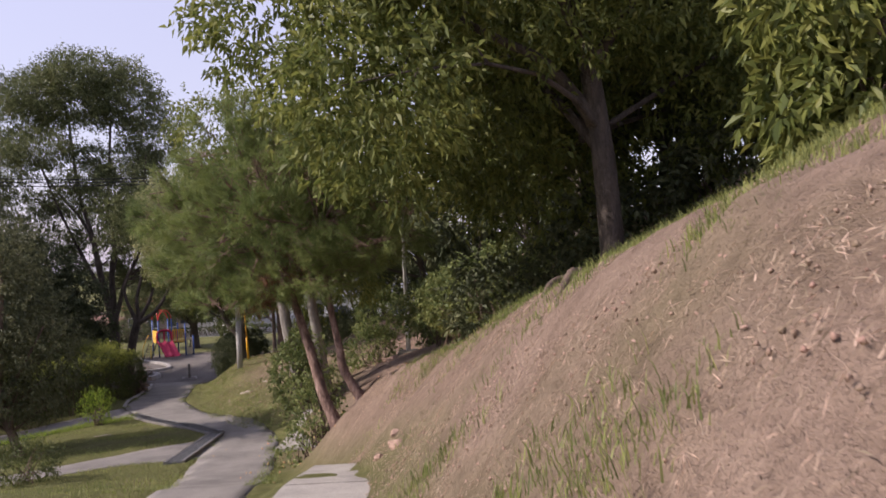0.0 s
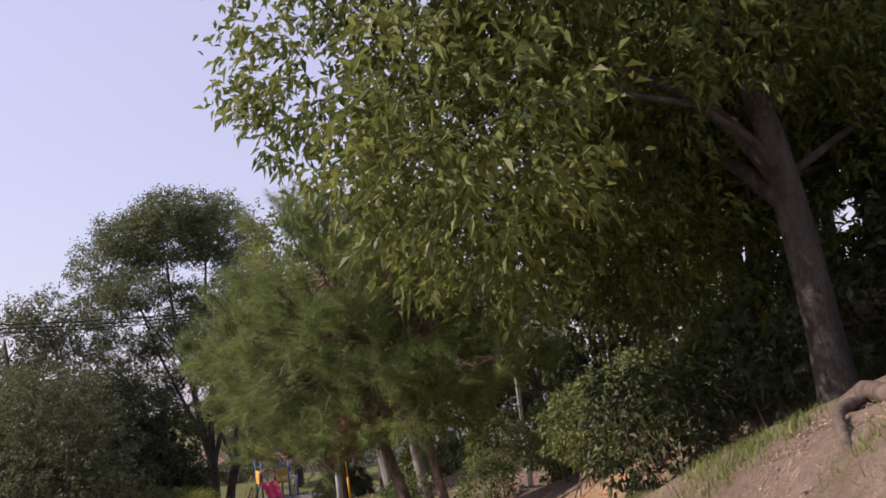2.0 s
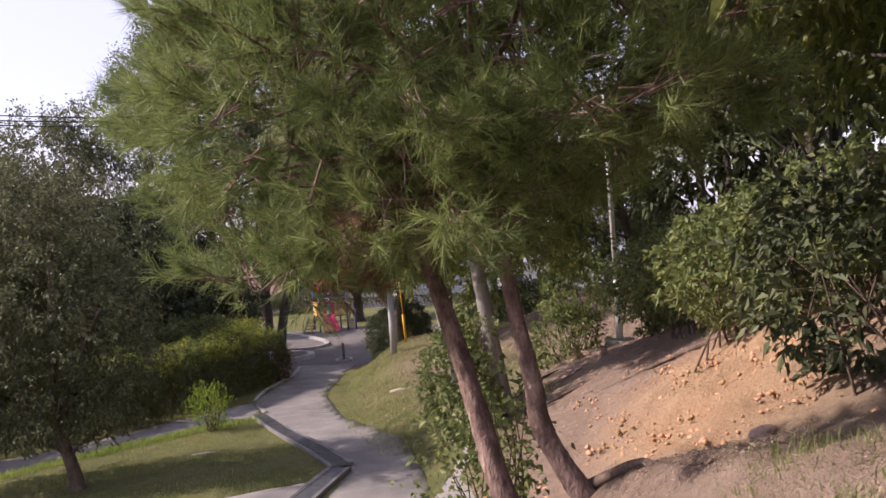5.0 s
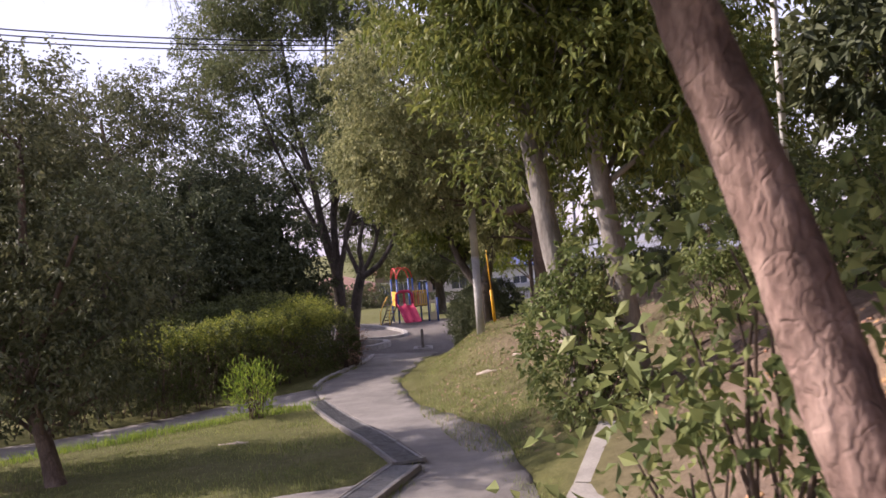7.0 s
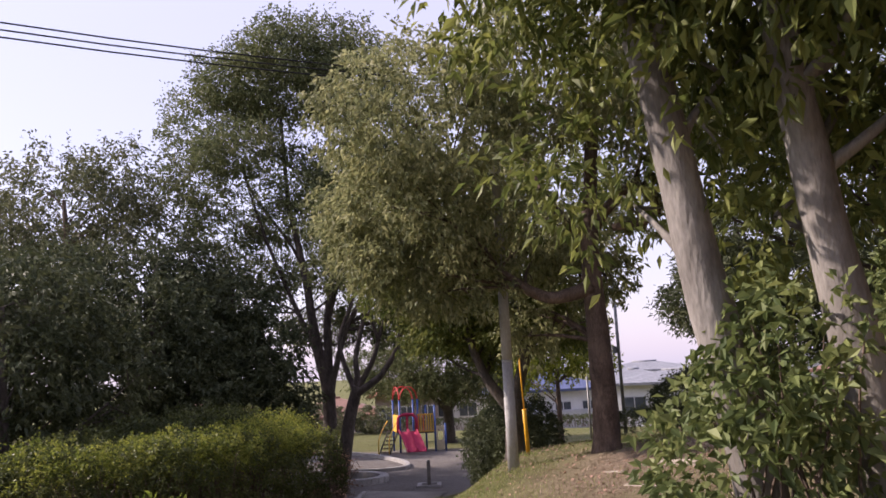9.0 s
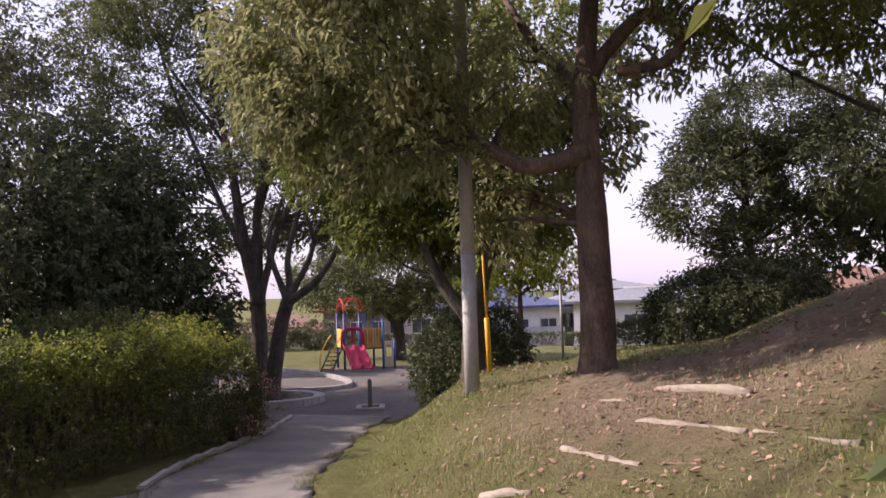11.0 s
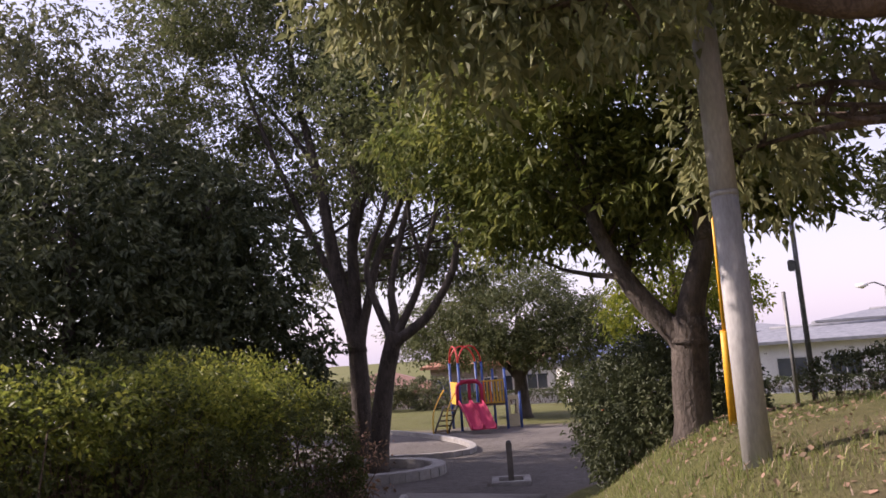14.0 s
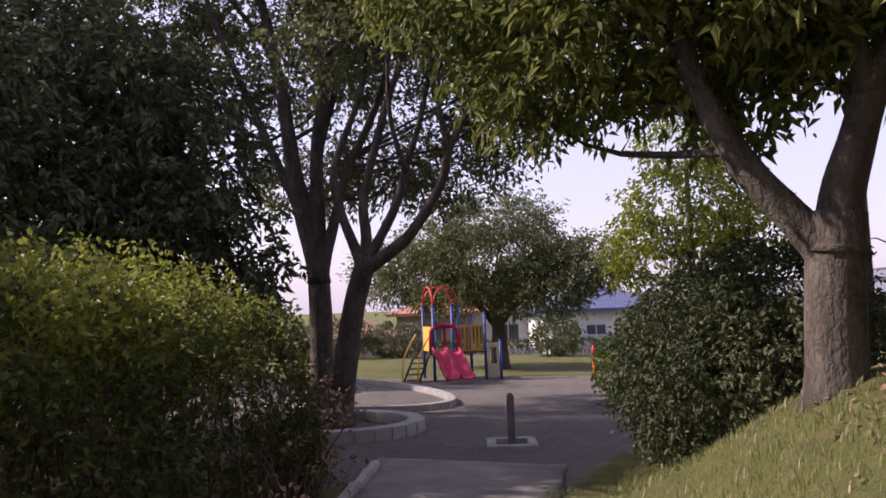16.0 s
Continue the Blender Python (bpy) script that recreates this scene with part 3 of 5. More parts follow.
    nd = unit(ax[:, None] * rng.uniform(.3, 1.2, (n, k, 1)) + rng.normal(size=(n, k, 3)) * .40)
    ln = rng.uniform(.09, .17, (n, k, 1))
    side = unit(np.cross(nd, rng.normal(size=(n, k, 3)))) * .0023
    v = np.stack([base - side, base + side, base + nd * ln], 2).reshape(-1, 3, 3) - np.array(f)
    dead = (p[:, 2] < 4.75) & (np.hypot(p[:, 0] + 2.3, p[:, 1] - 10.3) < .5) & (rng.uniform(size=n) < .6)
    sel = np.repeat(dead, k)
    for nm, vv, mt, lab in (("needles", v[~sel], L_PINE, ""), ("dead_needles", v[sel], L_BROWNPINE, "dry brown needles inside the crown")):
        t = np.arange(len(vv) * 3).reshape(-1, 3)
        tagged(under(new(nm, quick_mesh(nm, vv.reshape(-1, 3), t, mt)), th), lab, kind="stuff")


pine()

tree("oak_tree", "large spreading oak with hanging green leaves behind the mound",
     [([g(2.12, 9.2, -.2), (2.04, 9.2, 5.5), (1.86, 9.2, 7), (1.5, 9.3, 9), (1.4, 9.4, 11)], .17, .07),
      ([(1.95, 9.2, 6.0), (1.4, 9.1, 6.7), (.6, 8.9, 7.1), (-.4, 8.8, 7.7), (-1.7, 8.7, 8.6)], .085, .02),
      ([(1.84, 9.2, 7.0), (1.3, 8.7, 7.9), (.8, 8.2, 8.3), (0, 7.6, 8.6), (-1, 7.4, 9.2)], .08, .03),
      ([(1.98, 9.2, 5.7), (1.2, 10, 6.9), (.4, 11, 7.6), (-.6, 12, 8)], .07, .03),
      ([(1.9, 9.2, 6.6), (2.8, 9, 7.8), (4, 9, 8)], .08, .03)],
     [(-1.55, 9.0, 7.7, 1.35, 1.2, 1.3), (-.65, 7.5, 6.2, .95, .9, .8), (-.2, 8.0, 8.6, 1.8, 1.5, 1.4), (.9, 9.2, 7.6, 1.7, 1.8, 1.1), (.5, 10.6, 6.5, 1.7, 1.5, 1.3),
      (2.6, 9.8, 8.2, 2.2, 2, 1.6), (-.6, 11.5, 7.2, 1.7, 1.8, 1.5), (1.2, 8.4, 9.8, 2.5, 2.3, 1.2), (4.6, 9.6, 7.2, 1.6, 1.8, 1.8), (-.6, 8.3, 5.6, .7, .7, .5),
      (1.6, 11.6, 5.9, 1.6, 1.4, 1.2), (3.2, 11, 6.4, 1.6, 1.5, 1.4)],
     M_BARK_DARK, L_OAK, 21, per_m2=22, leaves=12, size=.115, aspect=.42, twig=.36, hang=.22, gap=.12, inner=.4, limbs=1)

tree("zelkova_tree", "tall zelkova with many upright dark stems and feathery foliage",
     [([g(-14.7, 33, -.1), (-14.69, 33, 2.0), (-15.0, 33, 3.3), (-15.2, 33, 4.3), (-15.35, 33, 5.3), (-15.7, 33.1, 6.7), (-16.1, 33.2, 8.2), (-16.4, 33.3, 11)], .22, .05),
      ([(-14.69, 33, 2.0), (-14.68, 33, 3.2), (-14.68, 33, 4.3), (-14.5, 33, 5.6), (-14.8, 33.1, 7), (-14.7, 33.2, 8.4), (-14.5, 33.2, 11)], .16, .04),
      ([(-14.65, 33, 2.1), (-14.35, 33, 3.1), (-14.07, 33, 3.95), (-13.6, 33, 4.75), (-13.25, 33, 5.7), (-13.1, 33, 7.4), (-12.9, 33, 9.6)], .11, .03),
      ([(-14.95, 33, 3.1), (-15.7, 33, 4.6), (-16.7, 32.8, 7.0), (-17.6, 32.8, 9.5)], .10, .03),
      ([(-15.2, 33, 4.3), (-15.9, 33.4, 6.4), (-17.6, 33.6, 8.6), (-18.6, 33.6, 10.6)], .07, .025),
      ([(-14.68, 33, 4.2), (-14.2, 33.4, 6.4), (-13.6, 33.6, 9), (-13.2, 33.6, 11)], .07, .025)],
     [(-16.2, 33.2, 12.2, 2.7, 2.4, 1.3), (-19.0, 33.2, 11.2, 1.7, 1.8, 1.0), (-13.9, 33.4, 11.9, 1.9, 1.8, 1.2), (-19.4, 33, 9.2, 1.5, 1.5, .8), (-17.0, 32.2, 9.8, 1.7, 1.5, .7), (-18.6, 33, 7.4, 1.5, 1.4, .7),
      (-14.6, 34.4, 9.4, 1.8, 1.5, .8), (-16.6, 34, 7.6, 1.5, 1.4, .6), (-12.6, 33.4, 10.2, 1.4, 1.4, 1.0), (-15.4, 33.2, 13.1, 2.4, 2.2, .8), (-15.6, 35, 6.2, 1.5, 1.2, .6), (-13.2, 34.6, 7.4, 1.5, 1.3, .7),
      (-17.2, 33, 5.8, 1.3, 1.2, .6), (-12.4, 34.8, 5.6, 1.2, 1.0, .6), (-17.8, 33, 12.4, 1.5, 1.5, .8), (-15.4, 32.4, 8.3, 1.2, 1.0, .5), (-13.6, 32.6, 8.6, 1.2, 1.0, .5), (-18.9, 32.6, 5.6, 1.1, 1.0, .5), (-14.5, 35.5, 4.5, 1.4, 1.0, .7), (-13.0, 35.4, 4.1, 1.2, 1.0, .6), (-16.1, 35, 4.2, 1.3, 1.0, .6), (-11.7, 35, 5.0, 1.2, 1.0, .6), (-14.2, 33.8, 6.7, 1.3, 1.0, .55), (-12.3, 33.6, 7.0, 1.1, 1.0, .5)],
     M_BARK_DARK, L_ZELK, 31, per_m2=21, leaves=13, size=.12, aspect=.48, twig=.5, hang=.05, gap=.2, inner=.25, limbs=2, freq=1.9)
tree("zelkova_tree", "smaller zelkova forking low into curved dark limbs",
     [([g(-13.55, 31.5, -.1), (-13.4, 31.6, .9), (-13.26, 31.6, 1.6), (-13.03, 31.6, 2.3)], .2, .15),
      ([(-13.08, 31.6, 2.1), (-13.03, 31.6, 2.6), (-13.05, 31.6, 3.2), (-12.65, 31.6, 4.5), (-12.3, 31.6, 5.35), (-12.0, 31.6, 6.6)], .10, .03),
      ([(-13.05, 31.6, 2.2), (-12.56, 31.6, 2.96), (-12.35, 31.6, 3.56), (-12.07, 31.6, 4.35), (-11.8, 31.6, 5.6)], .085, .03),
      ([(-13.08, 31.6, 2.1), (-12.6, 31.55, 2.35), (-12.24, 31.5, 2.6), (-11.77, 31.5, 3.25), (-11.57, 31.4, 3.75), (-11.1, 31.4, 4.5), (-10.55, 31.3, 5.3)], .11, .03),
      ([(-13.1, 31.6, 2.15), (-13.46, 31.6, 3.03), (-13.54, 31.6, 3.7), (-13.1, 31.7, 4.85), (-12.94, 31.8, 6.2)], .085, .03),
      ([(-12.35, 31.6, 3.5), (-12.4, 31.2, 4.3), (-12.2, 30.8, 5.8)], .05, .02),
      ([(-11.6, 31.4, 3.7), (-11.65, 31.2, 4.4), (-11.4, 31, 5.6)], .045, .02)],
     [(-12.3, 31.8, 7.0, 1.7, 1.6, .9), (-10.8, 31.2, 6.1, 1.2, 1.1, .7), (-13.4, 32.2, 7.2, 1.5, 1.4, .9), (-11.4, 31.4, 5.2, .9, .9, .4), (-10.2, 31, 5.3, .8, .8, .4), (-12.6, 31.4, 5.9, 1.0, .9, .45), (-13.9, 31.8, 5.6, .8, .8, .4)],
     M_BARK_DARK, L_ZELK, 32, per_m2=20, leaves=12, size=.12, aspect=.5, twig=.45, hang=.05, gap=.16, inner=.25, limbs=2)

tree("cherry_tree", "slender cherry tree with thin grey-green foliage on the lawn",
     [([g(-8.7, 15.05, -.1), (-8.85, 15.1, 1.1), (-9.1, 15.15, 1.9), (-9.1, 15.2, 3.0), (-9.0, 15.2, 4.4)], .115, .03),
      ([(-9.05, 15.15, 1.6), (-9.7, 15.2, 2.6), (-10.2, 15.2, 3.8)], .05, .015),
      ([(-9.05, 15.1, 1.9), (-8.5, 15.0, 2.7), (-8.1, 15.0, 3.4)], .045, .015)],
     [(-9.1, 15.2, 3.75, 1.2, 1.3, 1.0), (-10.1, 15.1, 3.0, 1.2, 1.3, .9), (-8.3, 15.4, 2.9, .8, .9, .8), (-9.3, 14.8, 2.2, 1.1, .9, .6), (-10.8, 15.6, 3.9, 1.3, 1.3, 1.1), (-8.5, 15.3, 2.0, .7, .7, .5), (-10.6, 15.0, 2.0, 1.0, 1.0, .6), (-9.5, 15.4, 4.8, 1.1, 1.2, .8), (-10.7, 15.9, 5.0, 1.2, 1.2, .8), (-11.6, 15.2, 2.8, 1.1, 1.1, 1.0)],
     M_BARK_BROWN, L_SAP, 41, per_m2=34, leaves=13, size=.07, aspect=.5, twig=.28, hang=.15, gap=.16, inner=.2)

tree("camphor_tree", "old camphor tree with a straight brown trunk and pale drooping foliage",
     [([g(-5.35, 24.3, -.15), (-5.33, 24.3, 1.9), (-5.34, 24.3, 2.9), (-5.36, 24.3, 3.67), (-5.36, 24.3, 4.5), (-5.28, 24.3, 5.3), (-5.1, 24.3, 7)], .225, .09),
      ([(-5.4, 24.25, 3.72), (-5.7, 24.1, 3.62), (-6.02, 24.0, 3.6), (-6.45, 24.0, 3.84), (-6.85, 24.0, 4.2), (-7.17, 24.0, 4.85), (-7.5, 23.9, 5.5)], .12, .04),
      ([(-5.3, 24.3, 4.55), (-5.19, 24.3, 4.75), (-4.93, 24.3, 5.04), (-4.68, 24.3, 5.22), (-4.4, 24.3, 5.12), (-4.31, 24.3, 4.85), (-4.52, 24.3, 4.65), (-5.0, 24.3, 4.62)], .09, .06),
      ([(-5.36, 24.3, 4.4), (-6, 24.6, 5.2), (-6.6, 25, 6.4)], .09, .03)],
     [(-7.75, 23.1, 5.0, 1.2, 1.0, 1.0), (-8.1, 23.6, 4.25, .9, .8, .75), (-7.3, 23.5, 3.95, .7, .5, .55), (-8.7, 23.8, 4.6, .75, .7, .7), (-7.3, 23.0, 6.4, 1.8, 1.6, 1.2), (-5.6, 23.4, 7, 1.8, 1.8, 1.1), (-6.3, 24.6, 4.7, .9, .9, .7),
      (-5.6, 25.4, 4.2, .7, .7, .8), (-3.8, 23.8, 6.4, 1.5, 1.5, 1.0), (-4.5, 24.6, 5.0, .6, .6, .5), (-6.6, 25.2, 3.4, .5, .5, .6), (-8.6, 23.6, 5.2, .9, .9, .9)],
     M_BARK_BROWN, L_LIGHT, 51, per_m2=34, leaves=13, size=.10, aspect=.45, twig=.3, hang=.4, gap=.23, inner=.3)

tree("holly_oak_tree", "dark evergreen oak forking into two heavy limbs beside a clipped shrub",
     [([g(-7.43, 26.85, -.15), (-7.41, 26.85, 1.4), (-7.36, 26.85, 2.0)], .19, .165),
      ([(-7.38, 26.85, 1.75), (-7.33, 26.85, 2.1), (-7.24, 26.85, 2.4), (-7.11, 26.85, 2.75), (-6.94, 26.85, 3.05), (-6.68, 26.9, 3.5), (-6.5, 27, 5)], .15, .05),
      ([(-7.4, 26.85, 1.72), (-7.62, 26.85, 2.0), (-7.84, 26.85, 2.3), (-8.0, 26.85, 2.6), (-8.16, 26.85, 3.0), (-8.25, 26.9, 3.6), (-8.6, 27, 5)], .125, .05),
      ([(-7.13, 26.85, 2.72), (-7.2, 26.8, 3.2), (-7.1, 26.7, 4.2)], .08, .03)],
     [(-8.9, 27.2, 4.3, 1.2, 1.2, .8), (-7.7, 27.1, 4.6, 1.3, 1.2, .7), (-6.8, 27.5, 5.8, 1.9, 1.8, 1.2), (-9.2, 27.8, 3.4, .7, .8, .5), (-8.6, 27.6, 6, 1.9, 1.8, 1.2), (-6.4, 27.3, 4.2, 1.0, 1.0, .6),
      (-8.3, 26.8, 3.9, .7, .6, .4), (-10.0, 27.6, 4.4, .9, .9, .6), (-7.4, 27.1, 3.6, .8, .7, .33), (-6.6, 27.5, 3.5, .8, .7, .38), (-8.3, 28.3, 3.7, .8, .7, .4), (-7.2, 28.3, 3.9, .9, .7, .4), (-9.6, 28.2, 3.5, .6, .6, .35), (-8.0, 27.3, 3.3, .55, .5, .28), (-7.6, 26.9, 3.3, .5, .5, .25), (-8.7, 26.9, 3.4, .5, .5, .3), (-6.4, 27.0, 3.2, .5, .5, .3), (-6.9, 27.2, 3.15, .45, .4, .25), (-8.2, 27.4, 3.05, .4, .4, .2), (-7.75, 27.2, 2.78, .22, .2, .22), (-7.5, 27.2, 3.05, .3, .25, .2), (-7.92, 27.3, 2.98, .25, .2, .2)],
     M_BARK_DARK, L_OAK, 61, per_m2=28, leaves=13, size=.11, aspect=.42, twig=.32, hang=.2, gap=.17, inner=.3, limbs=1)

for k, (pts, r, rt) in enumerate((([g(-3.45, 17.5, -.1), (-3.6, 17.35, 2.3), (-3.72, 17.3, 3.0), (-3.84, 17.3, 3.95), (-4.0, 17.25, 4.8), (-4.2, 17.1, 6), (-4.4, 17, 7.2)], .15, .08),
                                  ([g(-2.86, 17.45, -.1), (-2.93, 17.3, 2.0), (-3.02, 17.3, 2.8), (-3.1, 17.25, 3.5), (-3.2, 17.1, 4.6), (-3.2, 16.9, 6.6)], .16, .08))):
    tree("evergreen_oak_tree", "grey-barked oak leaning over the slope beside the path",
         [(pts, r, rt)],
         [(pts[-1][0] + dx, pts[-1][1] + dy, pts[-1][2] + dz, a, a, c) for dx, dy, dz, a, c in
          ((0, 0, .2, 1.6, 1.1), (.9, .5, -.9, 1.2, .9), (-.6, .2, -1.2, .7, .7), (.5, .8, -2.0, .8, .7), (1.2, .6, -2.6, .7, .6), (.1, .9, -3.2, .5, .5), (-.3, .3, -2.2, .5, .5), (.5, -.1, -1.6, .7, .6), (.15, -.5, -1.9, .65, .5), (.95, -.1, -2.2, .8, .7), (-.2, -.6, -.9, .8, .6))],
         M_BARK_GREY, L_OAK, 71 + k, per_m2=18, leaves=12, size=.11, aspect=.42, hang=.3, gap=.1, limbs=1)


# --- the dark wood on the hill
def wood_tree(seed, dark):
    rng = rnd(seed)
    h = rng.uniform(7, 9)
    bl = [(rng.uniform(-1, 1), rng.uniform(-1, 1), h * k, rng.uniform(1.5, 2.3), rng.uniform(1.5, 2.3), rng.uniform(1, 1.5)) for k in (.25, .45, .62, .8, .95)]
    th = tree("woodland_tree", "dense dark woodland tree on the hillside", [([(0, 0, -.4), (.1, 0, h * .4), (-.1, .1, h * .9)], .17, .04)], bl,
              M_BARK_DARK, dark, seed, per_m2=6.5, leaves=9, size=.30, aspect=.5, twig=.5, gap=.02, inner=.4, group="hillside wood")
    return th



# ------------------------------------------------------------------ hedges and shrubs
def shrub(name, label, blobs, leaf, seed, per_m2=45, leaves=9, size=.065, aspect=.5, twig=.18, stems=10, bark=None, category="shrub", group="", gap=.08, inner=.55, hang=.05, freq=2.0):
    rng = rnd(seed)
    x, y = blobs[0][0], blobs[0][1]
    f = g(x, y)
    th = thing(name, label, category, group, f)
    bm = bmesh.new()
    for bx, by, bz, a, b, c in blobs:
        for k in range(stems):
            sx, sy = bx + rng.uniform(-.5, .5) * a, by + rng.uniform(-.5, .5) * b
            goal = (bx + rng.uniform(-.8, .8) * a, by + rng.uniform(-.8, .8) * b, bz + rng.uniform(-.2, .7) * c)
            ln = limb(g(sx, sy, -.03), goal, rng, .08, 4)
            bm_tube(ln, taper(.014, .004, len(ln)), 5, bm, False)
    st = part("stem_mass", bm, bark or M_BARK_BROWN, th)
    st.data.transform(Matrix.Translation(-Vector(f)))
    tagged(st, kind="stuff")
    p, o = blob_points(blobs, per_m2, rng, inner, gap, freq)
    b, d = sprays(p, o, rng, leaves, twig, hang)
    under(new("foliage", leaf_mesh("foliage", b - np.array(f), d, size, aspect, leaf, rng)), th)
    return th


def clipped(name, label, line, width, top, leaf, seed, dens=110, size=.055, leaves=7, group="", bump=.07, bare=.15, young=None):
    """A clipped hedge along a line: a rounded, uneven skin of leaves, twigs showing where it is thin, bare stems
    inside. young: lighter leaf for patches of the top, sunlight put into its colour.
    """
    rng = rnd(seed)
    f = g(*line[0])
    th = thing(name, label, "hedge", group, f)
    pts, outs, kinds = [], [], []
    bm = bmesh.new()
    for i, ((ax, ay), (bx, by)) in enumerate(zip(line, line[1:])):
        ln = math.hypot(bx - ax, by - ay)
        ex, ey = (bx - ax) / ln, (by - ay) / ln
        n = int(ln * (width + 2 * top) * dens)
        s = rng.uniform(-.25, ln + .25, n)
        a = rng.uniform(0, 1, n) * math.pi
        # a squared arch: side, shoulder, top
        cs, sn = np.cos(a), np.sin(a)
        k = (np.abs(cs) ** 3.4 + np.abs(sn) ** 3.4) ** (-1 / 3.4)
        sx, sz = cs * k, sn * k
        skin = 1 + bump * wobble(s * 1.0 + seed, a * 1.6, 1.7, seed) + bump * .7 * wobble(s * 2, a * 2.5, 2.6, seed + 2) - rng.exponential(.06, n)
        ends = np.clip((.45 - s if i == 0 else 0 * s) / .7, 0, 1) ** 2 + np.clip((s - ln + .45 if i == len(line) - 2 else 0 * s) / .7, 0, 1) ** 2
        off, zz = sx * width / 2 * skin * (1 - .35 * ends), sz * top * skin * (1 - .22 * ends)
        x, y = ax + ex * s - ey * off, ay + ey * s + ex * off
        thin = wobble(s, zz * 1.5, 1.9, seed + 4) + rng.normal(size=n) * .25
        keep = (thin > -1 + 2 * bare * (1.2 - sz)) & (zz > .16 + .14 * wobble(s, off, 3, 2))
        pts.append(np.stack([x, y, height(x, y) + np.maximum(zz, .04)], -1)[keep])
        outs.append(np.stack([-ey * sx, ex * sx, sz + .2], -1)[keep])
        # top patches that take the lighter leaf, as if the sun caught them
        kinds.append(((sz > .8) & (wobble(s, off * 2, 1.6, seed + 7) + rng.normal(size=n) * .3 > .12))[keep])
        for k in range(int(ln * 22)):
            s1, o1 = rng.uniform(0, ln), rng.uniform(-.42, .42) * width
            p0 = Vector(g(ax + ex * s1 - ey * o1, ay + ey * s1 + ex * o1, -.03))
            l2 = limb(p0, p0 + Vector((rng.uniform(-.25, .25), rng.uniform(-.25, .25), top * rng.uniform(.6, .95))), rng, .1, 3)
            bm_tube(l2, taper(.012, .004, len(l2)), 4, bm, False)
            for q in l2[1:]:
                bm_tube([q, q + Vector(unit(rng.normal(size=3) + [0, 0, .6]) * rng.uniform(.12, .3))], [.005, .002], 3, bm, False)
    st = part("stem_mass", bm, M_BARK_BROWN, th)
    st.data.transform(Matrix.Translation(-Vector(f)))
    tagged(st, kind="stuff")
    p, o, kd = np.concatenate(pts), np.concatenate(outs), np.concatenate(kinds)
    sets = [("foliage", kd < 2, leaf, "", .1)] if young is None else [("foliage", ~kd, leaf, "", .1), ("sunlit_top_foliage", kd, young, "yellow-green leaves on top, coloured as if sunlit", .17)]
    for nm, sel, mt, lab, tw in sets:
        b, d = sprays(p[sel], o[sel], rng, leaves, tw, -.1)
        tagged(under(new(nm, leaf_mesh(nm, b - np.array(f), d, size, .5, mt, rng)), th), lab)
    return th


clipped("hedge", "clipped evergreen hedge along the footpath, worn thin at its end", [(-12.0, 19.6), (-11.4, 21.6), (-11.38, 23.6), (-11.5, 26.2)], 1.85, 1.4, L_HEDGE, 101, 330, .05, 8, bump=.09, bare=.3, young=L_SUNLIT_SHOOT)
# its lit top is painted: L_HEDGE in patches over the darker L_DARK sides
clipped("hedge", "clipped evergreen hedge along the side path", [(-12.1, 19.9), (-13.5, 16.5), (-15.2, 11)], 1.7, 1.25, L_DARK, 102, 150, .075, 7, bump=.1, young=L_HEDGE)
shrub("shrub", "loose shrubs growing over the back of the hedge",
      [(-12.9, 23.5, 1.3, 1.1, 1.4, .75), (-13.2, 25.6, 1.3, 1.2, 1.4, .8), (-12.9, 21.8, 1.2, 1.0, 1.2, .7)], L_HEDGE, 103, 70, 10, .07)
shrub("shrub", "loose bright shoots grown out above the hedge", [(-11.3, 22.8, 1.5, .75, .8, .25), (-11.5, 24.3, 1.5, .75, .9, .28), (-11.9, 25.6, 1.55, .7, .8, .3), (-12.5, 26.8, 1.2, .7, .8, .65)], L_SUNLIT_SHOOT, 109, 70, 9, .055, twig=.25, gap=.12)
shrub("shrub", "bare brown stems and withered leaves at the hedge's end", [(-10.95, 26.3, .62, .5, .4, .5), (-11.5, 26.8, .6, .6, .4, .5), (-10.55, 25.5, .5, .18, .7, .35)], L_LITTER, 110, 30, 7, .05, stems=34, gap=.2)
tree("evergreen_tree", "dark rounded evergreen behind the hedge", [([g(-16.5, 27.5, -.1), (-16.5, 27.5, 2), (-16.4, 27.5, 5)], .16, .05)],
     [(-16.3, 27.3, 2.4, 2.2, 2.0, 1.9), (-17.3, 27.6, 4.6, 1.8, 1.7, 1.4), (-15.2, 28.4, 1.8, 1.4, 1.5, 1.3), (-18.4, 26.3, 2.6, 1.9, 1.9, 2.0), (-15.9, 27.0, 3.9, 1.3, 1.3, 1.1), (-18.9, 27, 5.0, 1.5, 1.5, 1.2)],
     M_BARK_DARK, L_DARK, 111, per_m2=17, leaves=11, size=.14, aspect=.42, twig=.3, gap=.03, inner=.55)
